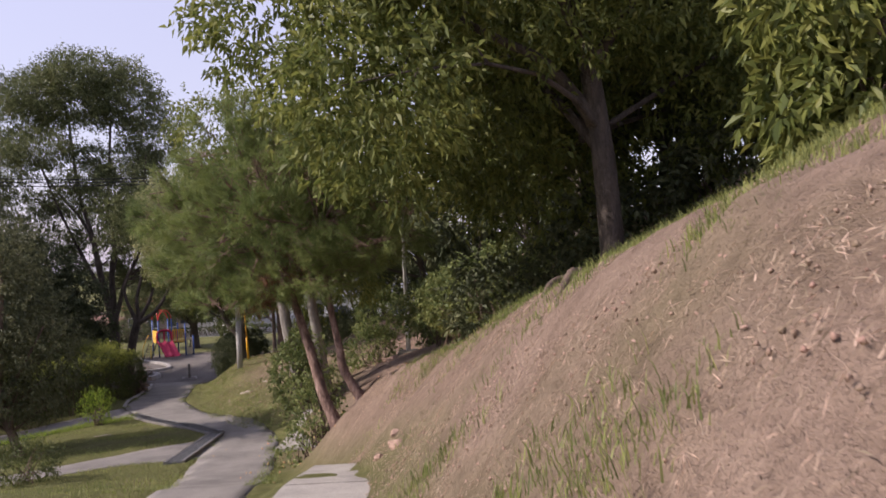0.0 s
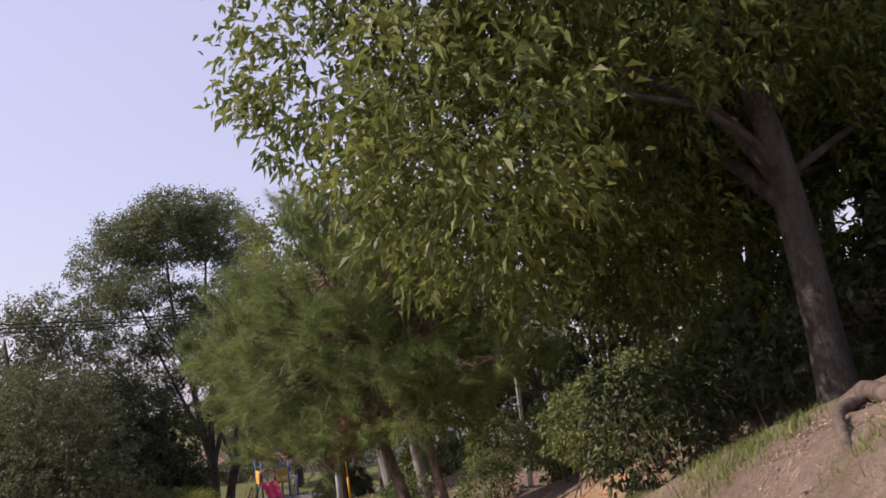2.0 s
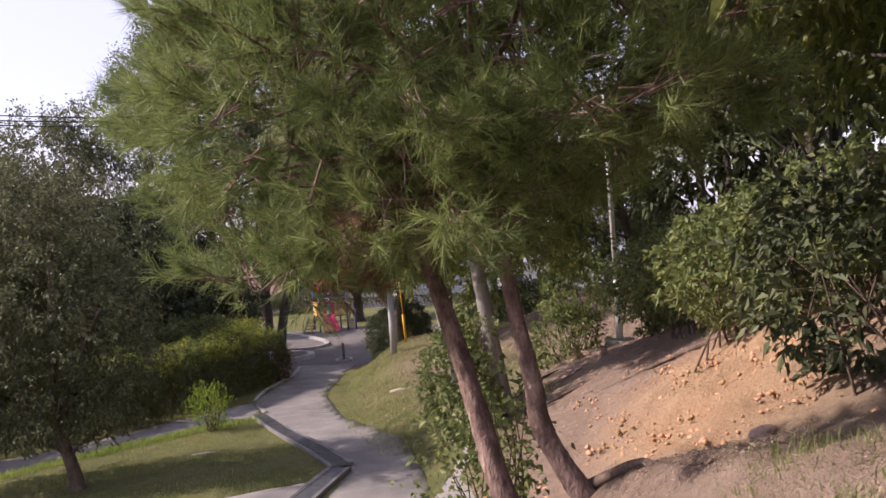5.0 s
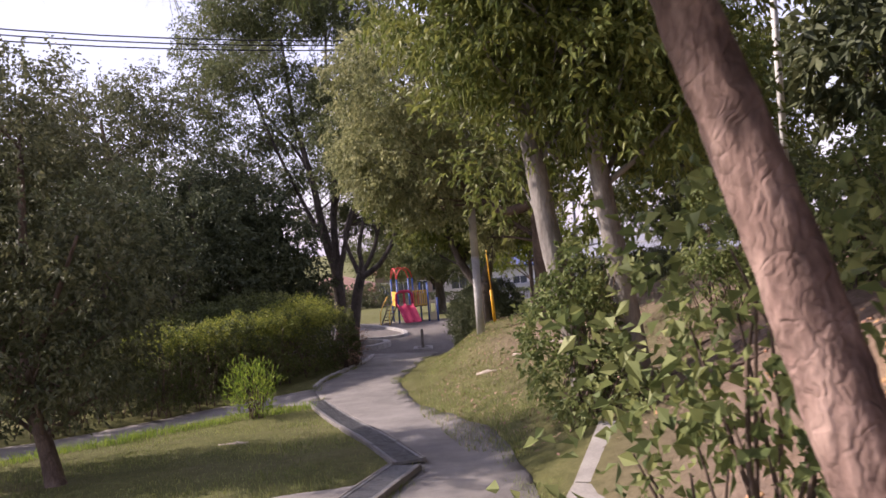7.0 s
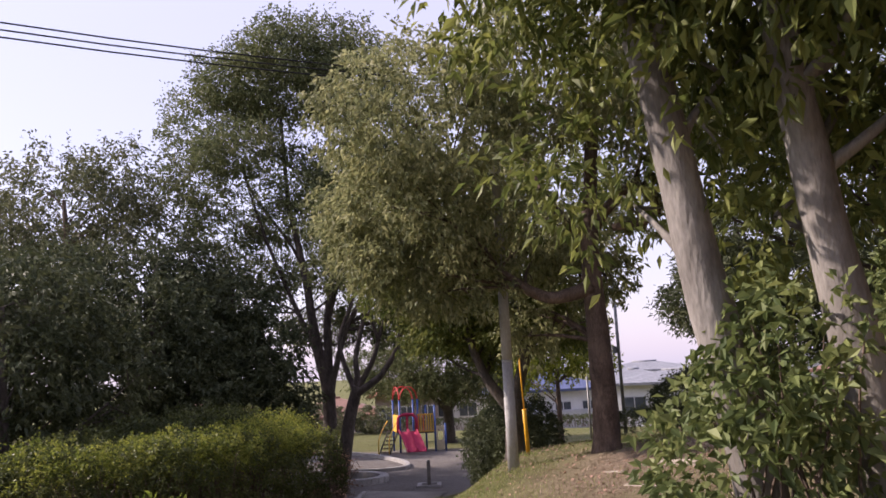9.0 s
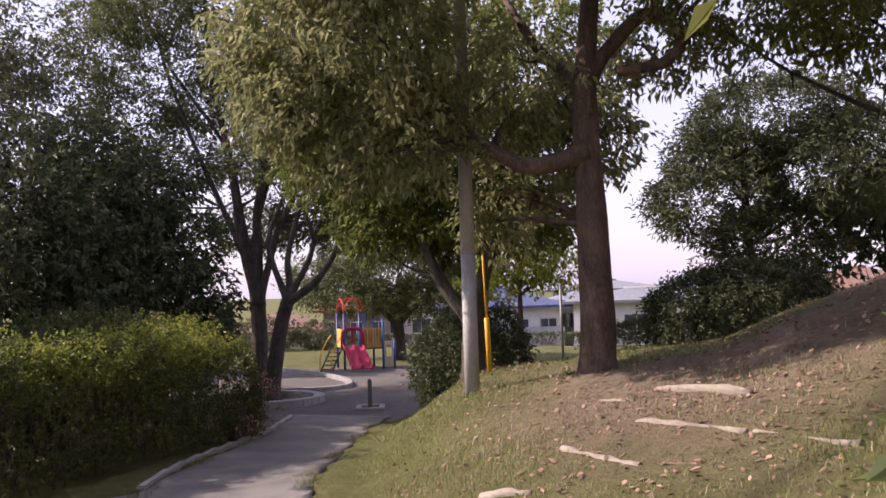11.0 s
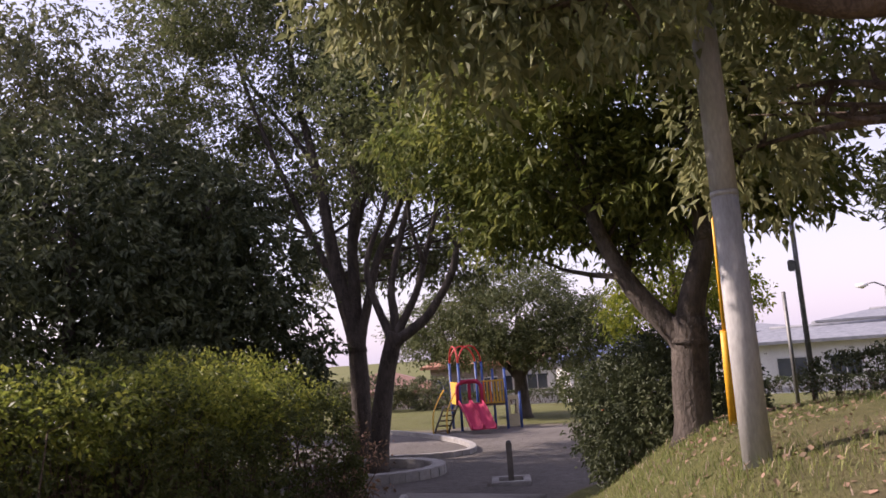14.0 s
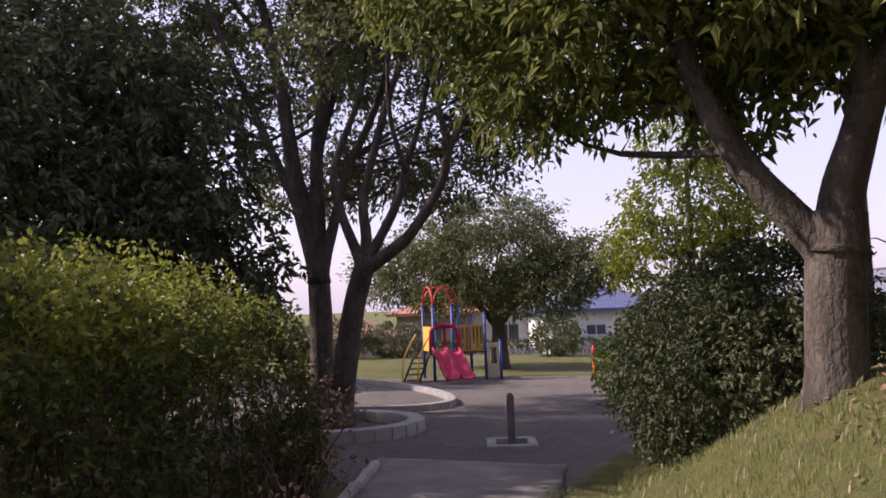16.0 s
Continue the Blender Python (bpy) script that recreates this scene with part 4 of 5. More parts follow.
tree("evergreen_tree", "dark evergreen tree standing close behind the hedge", [([g(-14.7, 22.2, -.1), (-14.8, 22.2, 1.5), (-15, 22.2, 4)], .13, .04)],
     [(-15.2, 22.4, 2.6, 1.6, 1.6, 1.5), (-16.4, 23.4, 3.6, 1.7, 1.7, 1.7), (-15.8, 21, 2.0, 1.6, 1.5, 1.4), (-17.4, 22, 3.4, 1.8, 1.8, 1.9), (-15.4, 24.4, 2.8, 1.3, 1.4, 1.5), (-15.2, 23.0, 4.2, 1.1, 1.1, .9)],
     M_BARK_DARK, L_DARK, 112, per_m2=18, leaves=11, size=.13, aspect=.42, twig=.3, gap=.04, inner=.5)
tree("evergreen_tree", "tall dense dark evergreen beside the zelkovas", [([g(-15.9, 30, -.1), (-15.9, 30, 2), (-15.9, 30, 5)], .16, .05)],
     [(-15.8, 29.4, 2.4, 1.5, 1.5, 1.9), (-16.2, 29.5, 4.4, 1.4, 1.4, 1.3), (-17.4, 30, 3.2, 1.6, 1.6, 1.9), (-16.8, 29.3, 5.6, 1.0, 1.0, .7), (-14.9, 30.1, 1.6, 1.0, 1.0, 1.2), (-14.3, 29.3, 2.1, 1.1, 1.1, 1.2), (-14.6, 29.4, 3.5, 1.1, 1.0, .7), (-15.2, 29.4, 4.6, .9, .9, .6)],
     M_BARK_DARK, L_DARK, 114, per_m2=22, leaves=11, size=.135, aspect=.45, twig=.3, gap=.02, inner=.55)
tree("broadleaf_tree", "tall airy tree with pale grey-green leaves behind the evergreens",
     [([g(-21, 29, -.1), (-21, 29, 3), (-20.8, 29, 6), (-21, 29, 8)], .18, .05)],
     [(-21, 29, 7.6, 2.6, 2.4, 1.7), (-22.5, 28, 5.4, 2.2, 2, 1.7), (-19.4, 29.8, 6.4, 1.9, 1.7, 1.5), (-24, 29, 7.2, 2.2, 2, 1.7), (-20, 30.5, 8.8, 1.8, 1.8, 1.2)],
     M_BARK_BROWN, L_SAP, 113, per_m2=13, leaves=12, size=.13, aspect=.48, twig=.45, gap=.34, inner=.25)
shrub("bush", "small bright green bush growing on the lawn", [(-9.15, 19.3, .8, .27, .27, .4)], L_FRESH, 104, 120, 8, .12, .14, .3, 18, hang=-1.5, gap=.2)
shrub("bush", "rounded clipped bush on the grass", [(-6.57, 11.4, 1.56, .45, .45, .37)], L_HEDGE, 105, 130, 9, .045)
shrub("clipped_shrub", "dark glossy shrub clipped to a rounded block under the oak",
      [(-8.2, 28.75, .85, .76, .8, .9), (-7.6, 28.4, 1.05, .72, .75, .85), (-8.1, 29.3, .75, .72, .7, .82)], L_DARK, 106, 210, 9, .058, gap=.0, inner=.75)
shrub("clipped_shrub", "clipped dark shrub beside the conifer", [(-4.05, 27.2, 1.75, .75, .8, .6), (-3.3, 27.4, 1.85, .85, .8, .62), (-2.8, 27.6, 1.8, .6, .7, .5)], L_DARK, 107, 300, 8, .055, gap=0, inner=.75)
clipped("hedge", "low clipped hedge at the park's edge", [(-6.2, 32.6), (-4.2, 32.1)], .9, .8, L_DARK, 108, 170, .06)
shrub("shrub", "leafy shrub round the foot of the grey-barked oaks",
      [(-3.55, 17.2, 1.85, .52, .5, .75), (-3.3, 17.1, 2.5, .4, .4, .4), (-3.25, 16.8, 1.45, .45, .4, .4)], L_SHRUB, 121, 75, 8, .085, gap=.2)
shrub("shrub", "young broad-leaved shrub growing against the pine trunk",
      [(-2.05, 11.35, 2.15, .36, .3, .5), (-1.95, 11.45, 2.75, .34, .3, .38), (-2.2, 11.25, 1.75, .32, .27, .32)], L_SHRUB, 122, 60, 7, .062, .65, .24, gap=.2)
shrub("shrub", "pale-leaved shrub at the foot of the hillside wood",
      [(-.3, 18.9, 3.0, .8, .7, .8), (.1, 14.9, 3.5, .65, .6, .55), (.9, 14.4, 3.7, .9, .8, .8), (1.7, 13.4, 4.0, .9, .8, .8), (.8, 16.6, 3.4, 1.0, .9, 1.0), (-.2, 17.4, 3.3, .7, .6, .6)], L_SHRUB, 123, 50, 9, .095, gap=.12)
shrub("shrub", "shrub with large pale leaves on the slope", [(-2.0, 19.7, 1.9, .6, .6, .8), (-1.8, 20, 2.9, .6, .6, .7)], L_SHRUB, 124, 60, 8, .11, .35, gap=.1)
shrub("shrub", "dark undergrowth at the foot of the hillside wood", [(1.6, 15, 3.4, 1.2, 1.1, 1.1), (2.8, 13.4, 4.2, 1.3, 1.2, 1.1), (.5, 20, 2.7, 1.3, 1.1, 1.0)], L_DARK, 125, 40, 9, .10)

shrub("shrub", "dark undergrowth under the oak", [(2.6, 10.6, 4.6, 1.0, .9, .8), (4.2, 10.0, 5.2, 1.3, 1.1, 1.0), (5.4, 8.6, 5.6, 1.3, 1.1, 1.0), (.9, 12.6, 3.6, .9, .8, .8), (6.6, 7.0, 6.0, 1.3, 1.2, 1.0)], L_DARK, 126, 30, 9, .12)
tree("chestnut_tree", "young chestnut with broad serrated leaves on the mound", [([g(4.0, 6.4, -.1), (3.9, 6.3, 5.9), (3.6, 6.2, 6.6), (3.4, 6.1, 7.4)], .06, .02)],
     [(3.2, 6.0, 5.6, .6, .6, .45), (3.7, 6.1, 6.2, .7, .7, .5), (3.0, 6.0, 6.5, .5, .5, .4), (4.2, 6.3, 5.6, .7, .6, .6)], M_BARK_BROWN, L_OAK, 134, per_m2=26, leaves=9, size=.16, aspect=.42, twig=.3, hang=.35, gap=.12)

FIRST = wood_tree(201, L_DARK)
FIRST.matrix_world = pose(*g(4.5, 13.5))
SECOND = wood_tree(202, L_DARK)
SECOND.matrix_world = pose(*g(3.2, 17.5))
for k, (x, y, s) in enumerate(((2.6, 21.5, 1), (1.1, 21.9, .75), (2.2, 19, .8), (1.6, 24.2, .8), (6.5, 18, 1.1), (4.2, 20, 1), (3.3, 15.2, .9), (2.6, 12.6, .7), (5.8, 15.6, 1.1), (5.6, 11, .9), (7.5, 12.5, 1.1), (5.6, 23, 1), (9.5, 16, 1.2), (1.2, 26, .8), (8, 7.5, 1.0), (4.6, 27, 1), (7.6, 23.5, 1.3), (6.2, 20.6, 1.2), (10.5, 20, 1.3))):
    o = copy_thing(FIRST if k % 2 else SECOND, pose(*g(x, y), 0, 0, 67 * k))
    o.scale = (s, s, s)

tree("conifer_tree", "dark layered conifer standing on the slope", [([g(-2.8, 33.5, -.1), (-2.8, 33.5, 3), (-2.9, 33.5, 6.5)], .15, .04)],
     [(-3.5, 33.2, 4.0, 1.3, 1.4, .7), (-2.2, 33.5, 5.7, 1.7, 1.7, .8), (-.8, 33, 4.6, 1.6, 1.5, .9), (-2.4, 33.4, 3.1, 1.2, 1.2, .5), (-3.3, 33.2, 5.0, 1.0, 1.0, .45)], M_BARK_DARK, L_DARK, 131, per_m2=42, leaves=12, size=.14, aspect=.3, hang=-.1, gap=.0, inner=.75)
tree("cherry_tree", "wide low cherry tree behind the playground", [([g(-15.0, 44.3, -.1), (-15, 44.3, .9), (-15.1, 44.3, 2.2)], .3, .14),
      ([(-15, 44.3, .8), (-15.9, 44.2, 1.8), (-17.2, 44.2, 2.5)], .12, .04), ([(-15, 44.3, .9), (-14.1, 44.2, 1.7), (-12.8, 44.1, 2.3)], .12, .04)],
     [(-15, 44.3, 3.0, 2.6, 2.2, 1.1), (-17.2, 44.2, 2.5, 1.7, 1.6, .75), (-13, 44.2, 2.4, 1.7, 1.6, .8), (-14.9, 44, 4.1, 2.0, 1.6, .7), (-11.9, 44, 2.7, 1.3, 1.2, .7), (-16.2, 43.6, 1.85, 1.6, 1.3, .45), (-13.6, 43.6, 1.75, 1.5, 1.2, .45), (-18.6, 44.5, 3.0, 1.5, 1.3, .7), (-15, 43.4, 2.2, 1.2, 1, .5), (-18.4, 44.2, 2.1, 1.0, 1, .4), (-16.9, 44, 3.6, 1.3, 1.2, .6)],
     M_BARK_DARK, L_ZELK, 132, per_m2=21, leaves=12, size=.12, aspect=.45, twig=.42, hang=0, gap=.14, limbs=2)
tree("evergreen_tree", "dark spreading evergreen reaching out over the slope", [([g(-.6, 26, -.2), (-.7, 25.9, 3.6), (-1.0, 25.7, 5.0), (-1.4, 25.4, 6.2)], .15, .05)],
     [(-3.2, 24.5, 5.5, 1.3, 1.2, .7), (-1.7, 24.8, 5.3, 1.4, 1.3, .9), (-.2, 25.6, 5.8, 1.6, 1.5, 1.1), (-2.2, 25.6, 6.6, 1.7, 1.6, 1.0)], M_BARK_DARK, L_OAK, 136, per_m2=22, leaves=12, size=.11, aspect=.42, gap=.1)
tree("gingko_tree", "yellow-green tree beyond the clipped shrub", [([g(-8.8, 38, -.1), (-8.8, 38, 2), (-8.8, 38, 4.6)], .11, .04)],
     [(-8.8, 38, 3.4, 1.4, 1.3, 1.0), (-7.8, 38, 2.9, 1.0, 1.0, .7), (-8.8, 38, 4.7, .9, .9, .7), (-9.7, 38, 2.5, .9, .8, .7)], M_BARK_BROWN, L_YTREE, 133, per_m2=18, leaves=12, size=.12, aspect=.5)
for k, (x, y, s) in enumerate(((-21, 19, .55), (-24, 24, .65), (-27, 31, .75), (-24, 37, .7), (-20, 13, .5), (-30, 24, .8), (-26, 14, .7), (3.5, 31, .7), (0.5, 36, .6), (6, 35, .8))):
    o = copy_thing(FIRST if k % 2 else SECOND, pose(*g(x, y), 0, 0, 51 * k))
    o.scale = (s, s, s)


# ------------------------------------------------------------------ street furniture
def pole():
    f = g(-6.8, 24.35, -.1)
    th = thing("utility_pole", "tall grey tapered utility pole standing on the grass bank", "utility pole", at=f)
    for k, (a, b) in enumerate(((0, 1.75), (1.75, 3.3), (3.3, 9.5))):
        part("shaft", bm_tube([(0, 0, a), (0, 0, b)], [.088 - .003 * a, .088 - .003 * b], 24), M_POLE, th)
        part("band", bm_tube([(0, 0, b - .02), (0, 0, b + .012)], [.091 - .003 * b] * 2, 24), M_POLE, th)


pole()


def guy():
    f = g(-7.05, 26.35, -.05)
    th = thing("guy_wire", "steel guy wire with a yellow plastic guard", "guy wire", at=f)
    top = Vector((-6.78, 24.4, 7.5)) - Vector(f)
    d = top.normalized()
    part("wire", bm_tube([(0, 0, 0), top], .008, 6), M_WIRE, th)
    part("guard", bm_tube([d * .02, d * .9], .036, 12), M_YELLOW, th, "yellow plastic guard")
    part("sleeve", bm_tube([d * .89, d * 1.9], .015, 10), M_YELLOW, th, "thin yellow sleeve")


guy()


def lamp():
    f = g(-1.05, 19.8, -.05)
    th = thing("light_pole", "slim white painted steel pole on a concrete foot", "light pole", at=f)
    part("pole", bm_tube([(0, 0, 0), (0, 0, 1.2)], .062, 16), M_WHITE, th)
    part("upper_pole", bm_tube([(0, 0, 1.2), (0, 0, 6.5)], .045, 16), M_WHITE, th)
    part("foot", bm_box(.55, .5, .16, (0, 0, .05), .02), M_CONCRETE, th)


lamp()


def fountain():
    f = g(-10.5, 30.2)
    th = thing("bollard", "dark steel post set in a square stone kerb", "post", at=f, rz=20)
    part("post", bm_box(.085, .085, .58, (0, 0, .31), .012), M_STEELBROWN, th)
    part("cap", bm_box(.065, .065, .05, (0, 0, .60), .01), M_GRATE, th)
    for k in range(4):
        a = k * math.pi / 2
        part("kerb", bm_box(.58 if k % 2 else .36, .11, .08, (.235 * math.cos(a), .235 * math.sin(a), .03), .012, Matrix.Rotation(a + math.pi / 2, 4, "Z")), M_STONE, th)


fountain()



def ring(name, label, line, w, h):
    th = thing(name, label, "kerb", at=g(*line[0]))
    o = th.location
    for a, b in zip(line, line[1:]):
        d = Vector(b) - Vector(a)
        ln = d.length
        c = (Vector(a) + Vector(b)) / 2
        part("kerb_stone", bm_box(ln + w * .12, w, h, (c.x - o.x, c.y - o.y, hz(c.x, c.y) + h / 2 - .06 - o.z), .015, Matrix.Rotation(math.atan2(d.y, d.x), 4, "Z")), M_STONE, th)


ring("tree_ring", "round stone kerb round the foot of the zelkova", [(-13.45 + 1.28 * math.cos(a), 31.0 + 1.28 * math.sin(a)) for a in np.linspace(0, 2 * math.pi, 33)], .24, .22)
ring("path_kerb", "low worn stone kerb along the foot of the hedge", [(p.x, p.y) for p in smooth_line([(-9.75, 22.3, 0), (-10.12, 23.5, 0), (-10.42, 25, 0), (-10.75, 26.6, 0), (-11.35, 28.4, 0)], 3)], .10, .115)
ring("sandpit_kerb", "curved pale stone kerb of the sandpit", [(p.x, p.y) for p in smooth_line([(x, y, 0) for x, y in SAND + SAND[:1]], 4)], .16, .17)


# ------------------------------------------------------------------ playground
def play():
    th = thing("play_structure", "playground climbing frame with a faded red double slide and coloured panels", "play structure", at=g(-15.0, 40.2), rz=21)
    for x, y, h in ((-.5, 0, 1.95), (-.8, .95, 1.95), (.0, .95, 1.95), (.18, .95, 1.95), (.5, .95, 1.7), (.85, 0, 1.72), (1.25, .1, 1.0)):
        part("post", bm_tube([(x, y, -.1), (x, y, h)], .04, 12), M_BLUE, th)
        part("cap", bm_tube([(x, y, h), (x, y, h + .03)], .045, 12), M_BLUE, th)
    for a, b in (((-.5, 0), (.18, .95)), ((-.8, .95), (.0, .95)), ((-.5, 0), (-.8, .95))):
        pts = []
        for k in range(13):
            u = math.pi * k / 12
            s = (1 - math.cos(u)) / 2
            pts.append((a[0] + (b[0] - a[0]) * s, a[1] + (b[1] - a[1]) * s, 1.9 + .58 * math.sin(u)))
        part("arch", bm_tube(pts, .024, 10), M_RED, th, "red tubular arch")
    part("deck", bm_box(1.4, 1.0, .05, (.1, .5, .72), .01), M_BARK_BROWN, th)
    part("skirt", bm_box(.55, .03, .42, (-.1, .08, .48), .01), M_BLUE, th, "blue panel under the deck")
    # slide: two moulded lanes with raised rims, and the hood
    for k in (0, 1):
        x0 = -.40 + .36 * k
        bm = bmesh.new()
        prof = [(-.17, .12), (-.15, .13), (-.13, .02), (0, 0), (.13, .02), (.15, .13), (.17, .12), (.17, -.02), (-.17, -.02)]
        rings = []
        for j in range(13):
            s = j / 12
            yy = -.02 - 1.35 * s
            zz = .78 - .72 * (s ** 1.15) + .05 * math.sin(s * math.pi) + (.10 * (max(s - .8, 0) / .2) ** 2)
            xx = x0 + .38 * s
            rings.append([bm.verts.new((xx + a, yy, zz + b)) for a, b in prof])
        for r0, r1 in zip(rings, rings[1:]):
            for i in range(len(prof)):
                f = bm.faces.new((r0[i], r0[(i + 1) % len(prof)], r1[(i + 1) % len(prof)], r1[i]))
                f.smooth = True
        bm.faces.new(rings[0])
        bm.faces.new(rings[-1][::-1])
        part("slide_lane", bm, M_PINK, th, "faded red moulded slide lane")
    hood = []
    for k in range(11):
        u = math.pi * k / 10
        hood.append((-.22 - .36 * math.cos(u), .0, 1.12 + .32 * math.sin(u) ** .5))
    part("hood", bm_tube([(-.58, 0, .76)] + hood + [(.14, 0, .76)], .055, 10), M_PINK, th, "faded red arched hood over the slide")
    part("hood_divider", bm_box(.09, .07, .62, (-.22, .0, 1.07), .02), M_PINK, th)
    part("hood_top", bm_box(.6, .08, .12, (-.22, .01, 1.42), .03), M_PINK, th)
    for k in range(7):
        part("panel_bar", bm_box(.055, .03, .66, (.22 + .095 * k, .03, 1.08), .008), M_ORANGE if k % 2 == 0 and k < 4 else M_YPANEL, th)
    for z in (.76, 1.40):
        part("panel_rail", bm_box(.68, .04, .05, (.51, .035, z), .01), M_YPANEL, th)
    part("side_panel", bm_box(.03, .8, .66, (-.68, .5, 1.08), .01, Matrix.Rotation(.3, 4, "Z")), M_YPANEL, th, "yellow side panel")
    for x, w in ((.93, .06), (1.17, .06)):
        part("window_panel", bm_box(w, .03, .9, (x, .06, .5), .008), M_CREAM, th)
    for z, h in ((.22, .36), (.88, .13)):
        part("window_panel", bm_box(.18, .03, h, (1.05, .06, z), .008), M_CREAM, th)
    for k in range(5):
        part("step", bm_box(.34, .2, .03, (-.86 - .05 * k, .28 - .16 * k, .60 - .13 * k), .005), M_BARK_BROWN, th)
    for dx in (-.2, .2):
        part("stringer", bm_tube([(-.82 + dx, .42, .72), (-1.12 + dx, -.45, -.03)], .03, 8), M_DARK, th)
        part("handrail", bm_tube(smooth_line([(-.80 + dx, .4, 1.2), (-.95 + dx, .0, .95), (-1.1 + dx, -.42, .55), (-1.12 + dx, -.46, .0)]), .022, 8), M_YPANEL, th, "yellow tubular handrail")


play()


def signal_post():
    th = thing("marker_post", "short orange post with a red top in the grass", "post", at=g(-11.4, 40.6))
    part("shaft", bm_tube([(0, 0, -.05), (0, 0, .62)], .04, 12), M_ORANGE, th)
    part("cap", bm_tube([(0, 0, .62), (0, 0, .72), (0, 0, .84)], [.045, .045, .03], 12), M_RED, th)


signal_post()


# ------------------------------------------------------------------ houses beyond the park
M_WALL_W = mat("white_render", (0.62, 0.61, 0.60), (0.72, 0.71, 0.69), 2, 0.85, 0.1)
M_WALL_B = mat("brown_siding", (0.20, 0.155, 0.13), (0.28, 0.22, 0.185), 2, 0.85, 0.1, stretch=(.2, .2, 4))
M_WALL_G = mat("beige_render", (0.42, 0.37, 0.32), (0.52, 0.47, 0.41), 2, 0.85, 0.1)
M_WALL_L = mat("grey_render", (0.34, 0.34, 0.36), (0.43, 0.43, 0.45), 2, 0.85, 0.1)
M_ROOF_BR = mat("brown_tile", (0.16, 0.085, 0.06), (0.26, 0.15, 0.11), 3, 0.7, 0.4, 20)
M_ROOF_OR = mat("orange_tile", (0.32, 0.14, 0.08), (0.45, 0.22, 0.13), 3, 0.7, 0.4, 20)
M_ROOF_BL = mat("blue_tile", (0.06, 0.075, 0.15), (0.10, 0.12, 0.22), 3, 0.5, 0.4, 20)
M_ROOF_GR = mat("grey_tile", (0.16, 0.165, 0.18), (0.26, 0.265, 0.28), 3, 0.6, 0.4, 20)
M_GLASS = mat("window_glass", (0.05, 0.06, 0.075), (0.09, 0.10, 0.12), 1, 0.08, 0, spec=0.8)
M_FRAME = mat("window_frame", (0.5, 0.5, 0.5), (0.6, 0.6, 0.6), 3, 0.4, 0.0)


def house(label, x, y, rz, w, d, h, rh, wall, roof, storeys=2, cols=4, base=None, balcony=False, lower=None):
    """A house with a hipped tile roof, its windows and, where it has one, a balcony."""
    th = thing("house", label, "house", at=(x, y, hz(x, y) if base is None else base), rz=rz)
    bm = bmesh.new()
    bm_box(w, d, h, (0, 0, h / 2), 0, None, bm)
    part("wall", bm, wall, th)
    if lower:
        part("lower_wall", bm_box(w + .06, d + .06, h * .56, (0, 0, h * .28), .01), lower, th, "grey lower wall")
    bm = bmesh.new()
    o, t = .55, .16
    lo = [bm.verts.new((sx * (w / 2 + o), sy * (d / 2 + o), h)) for sx, sy in ((-1, -1), (1, -1), (1, 1), (-1, 1))]
    mi = [bm.verts.new((v.co.x, v.co.y, h + t)) for v in lo]
    rg = max(w / 2 - d / 2, .4)
    a, b = bm.verts.new((-rg, 0, h + rh)), bm.verts.new((rg, 0, h + rh))
    bm.faces.new(lo[::-1])
    for i in range(4):
        bm.faces.new((lo[i], lo[(i + 1) % 4], mi[(i + 1) % 4], mi[i]))
    bm.faces.new((mi[0], mi[1], b, a))
    bm.faces.new((mi[1], mi[2], b))
    bm.faces.new((mi[2], mi[3], a, b))
    bm.faces.new((mi[3], mi[0], a))
    part("roof", bm, roof, th)
    part("ridge", bm_tube([(-rg, 0, h + rh), (rg, 0, h + rh)], .12, 8), roof, th)
    sh = h / storeys
    for s in range(storeys):
        for c in range(cols):
            wx = -w / 2 + w * (c + .5) / cols
            ww, wh = w / cols * .58, sh * .42
            fr = part("window", bm_box(ww, .08, wh, (wx, -d / 2 - .02, sh * (s + .52)), .01), M_FRAME, th)
            part("pane", bm_box(ww / 2 - .06, .03, wh - .12, (wx - ww / 4, -d / 2 - .055, sh * (s + .52)), 0), M_GLASS, fr)
            part("pane", bm_box(ww / 2 - .06, .03, wh - .12, (wx + ww / 4, -d / 2 - .05, sh * (s + .52)), 0), M_GLASS, fr)
        if s:
            part("eave_band", bm_box(w + .1, d + .1, .14, (0, 0, sh * s), .01), wall, th)
    if balcony:
        part("balcony", bm_box(w * .96, .9, 1.1, (0, -d / 2 - .45, sh + .62), .02), lower or wall, th, "solid pale grey balcony parapet")
    return th


house("white rendered two-storey house with a blue tile roof", -15.2, 63.2, 24, 7.0, 6, 4.65, 1.3, M_WALL_W, M_ROOF_BL, balcony=True, lower=M_WALL_L)
house("brown-sided house with an orange tile roof", -24.6, 62.5, 22, 4.2, 5, 4.7, .9, M_WALL_B, M_ROOF_OR, cols=3)
house("low beige house with a brown tile roof", -30.6, 63, 26, 6.5, 6, 3.4, 1.3, M_WALL_G, M_ROOF_BR, 2, 3)
house("low beige house with a brown tile roof", -37, 58, 30, 6, 6, 3.6, 1.3, M_WALL_G, M_ROOF_BR, 2, 3)
house("long white building with a shallow grey roof", -4.2, 64, 5, 12, 6, 4.85, .8, M_WALL_W, M_ROOF_GR, 2, 5, lower=M_WALL_L)
house("white house with a brown tile roof", 5.5, 62, -8, 7, 6, 5.2, 1.2, M_WALL_W, M_ROOF_BR)
house("pale house with a grey roof", 0.5, 78, 0, 9, 6, 6.0, .7, M_WALL_W, M_ROOF_GR)
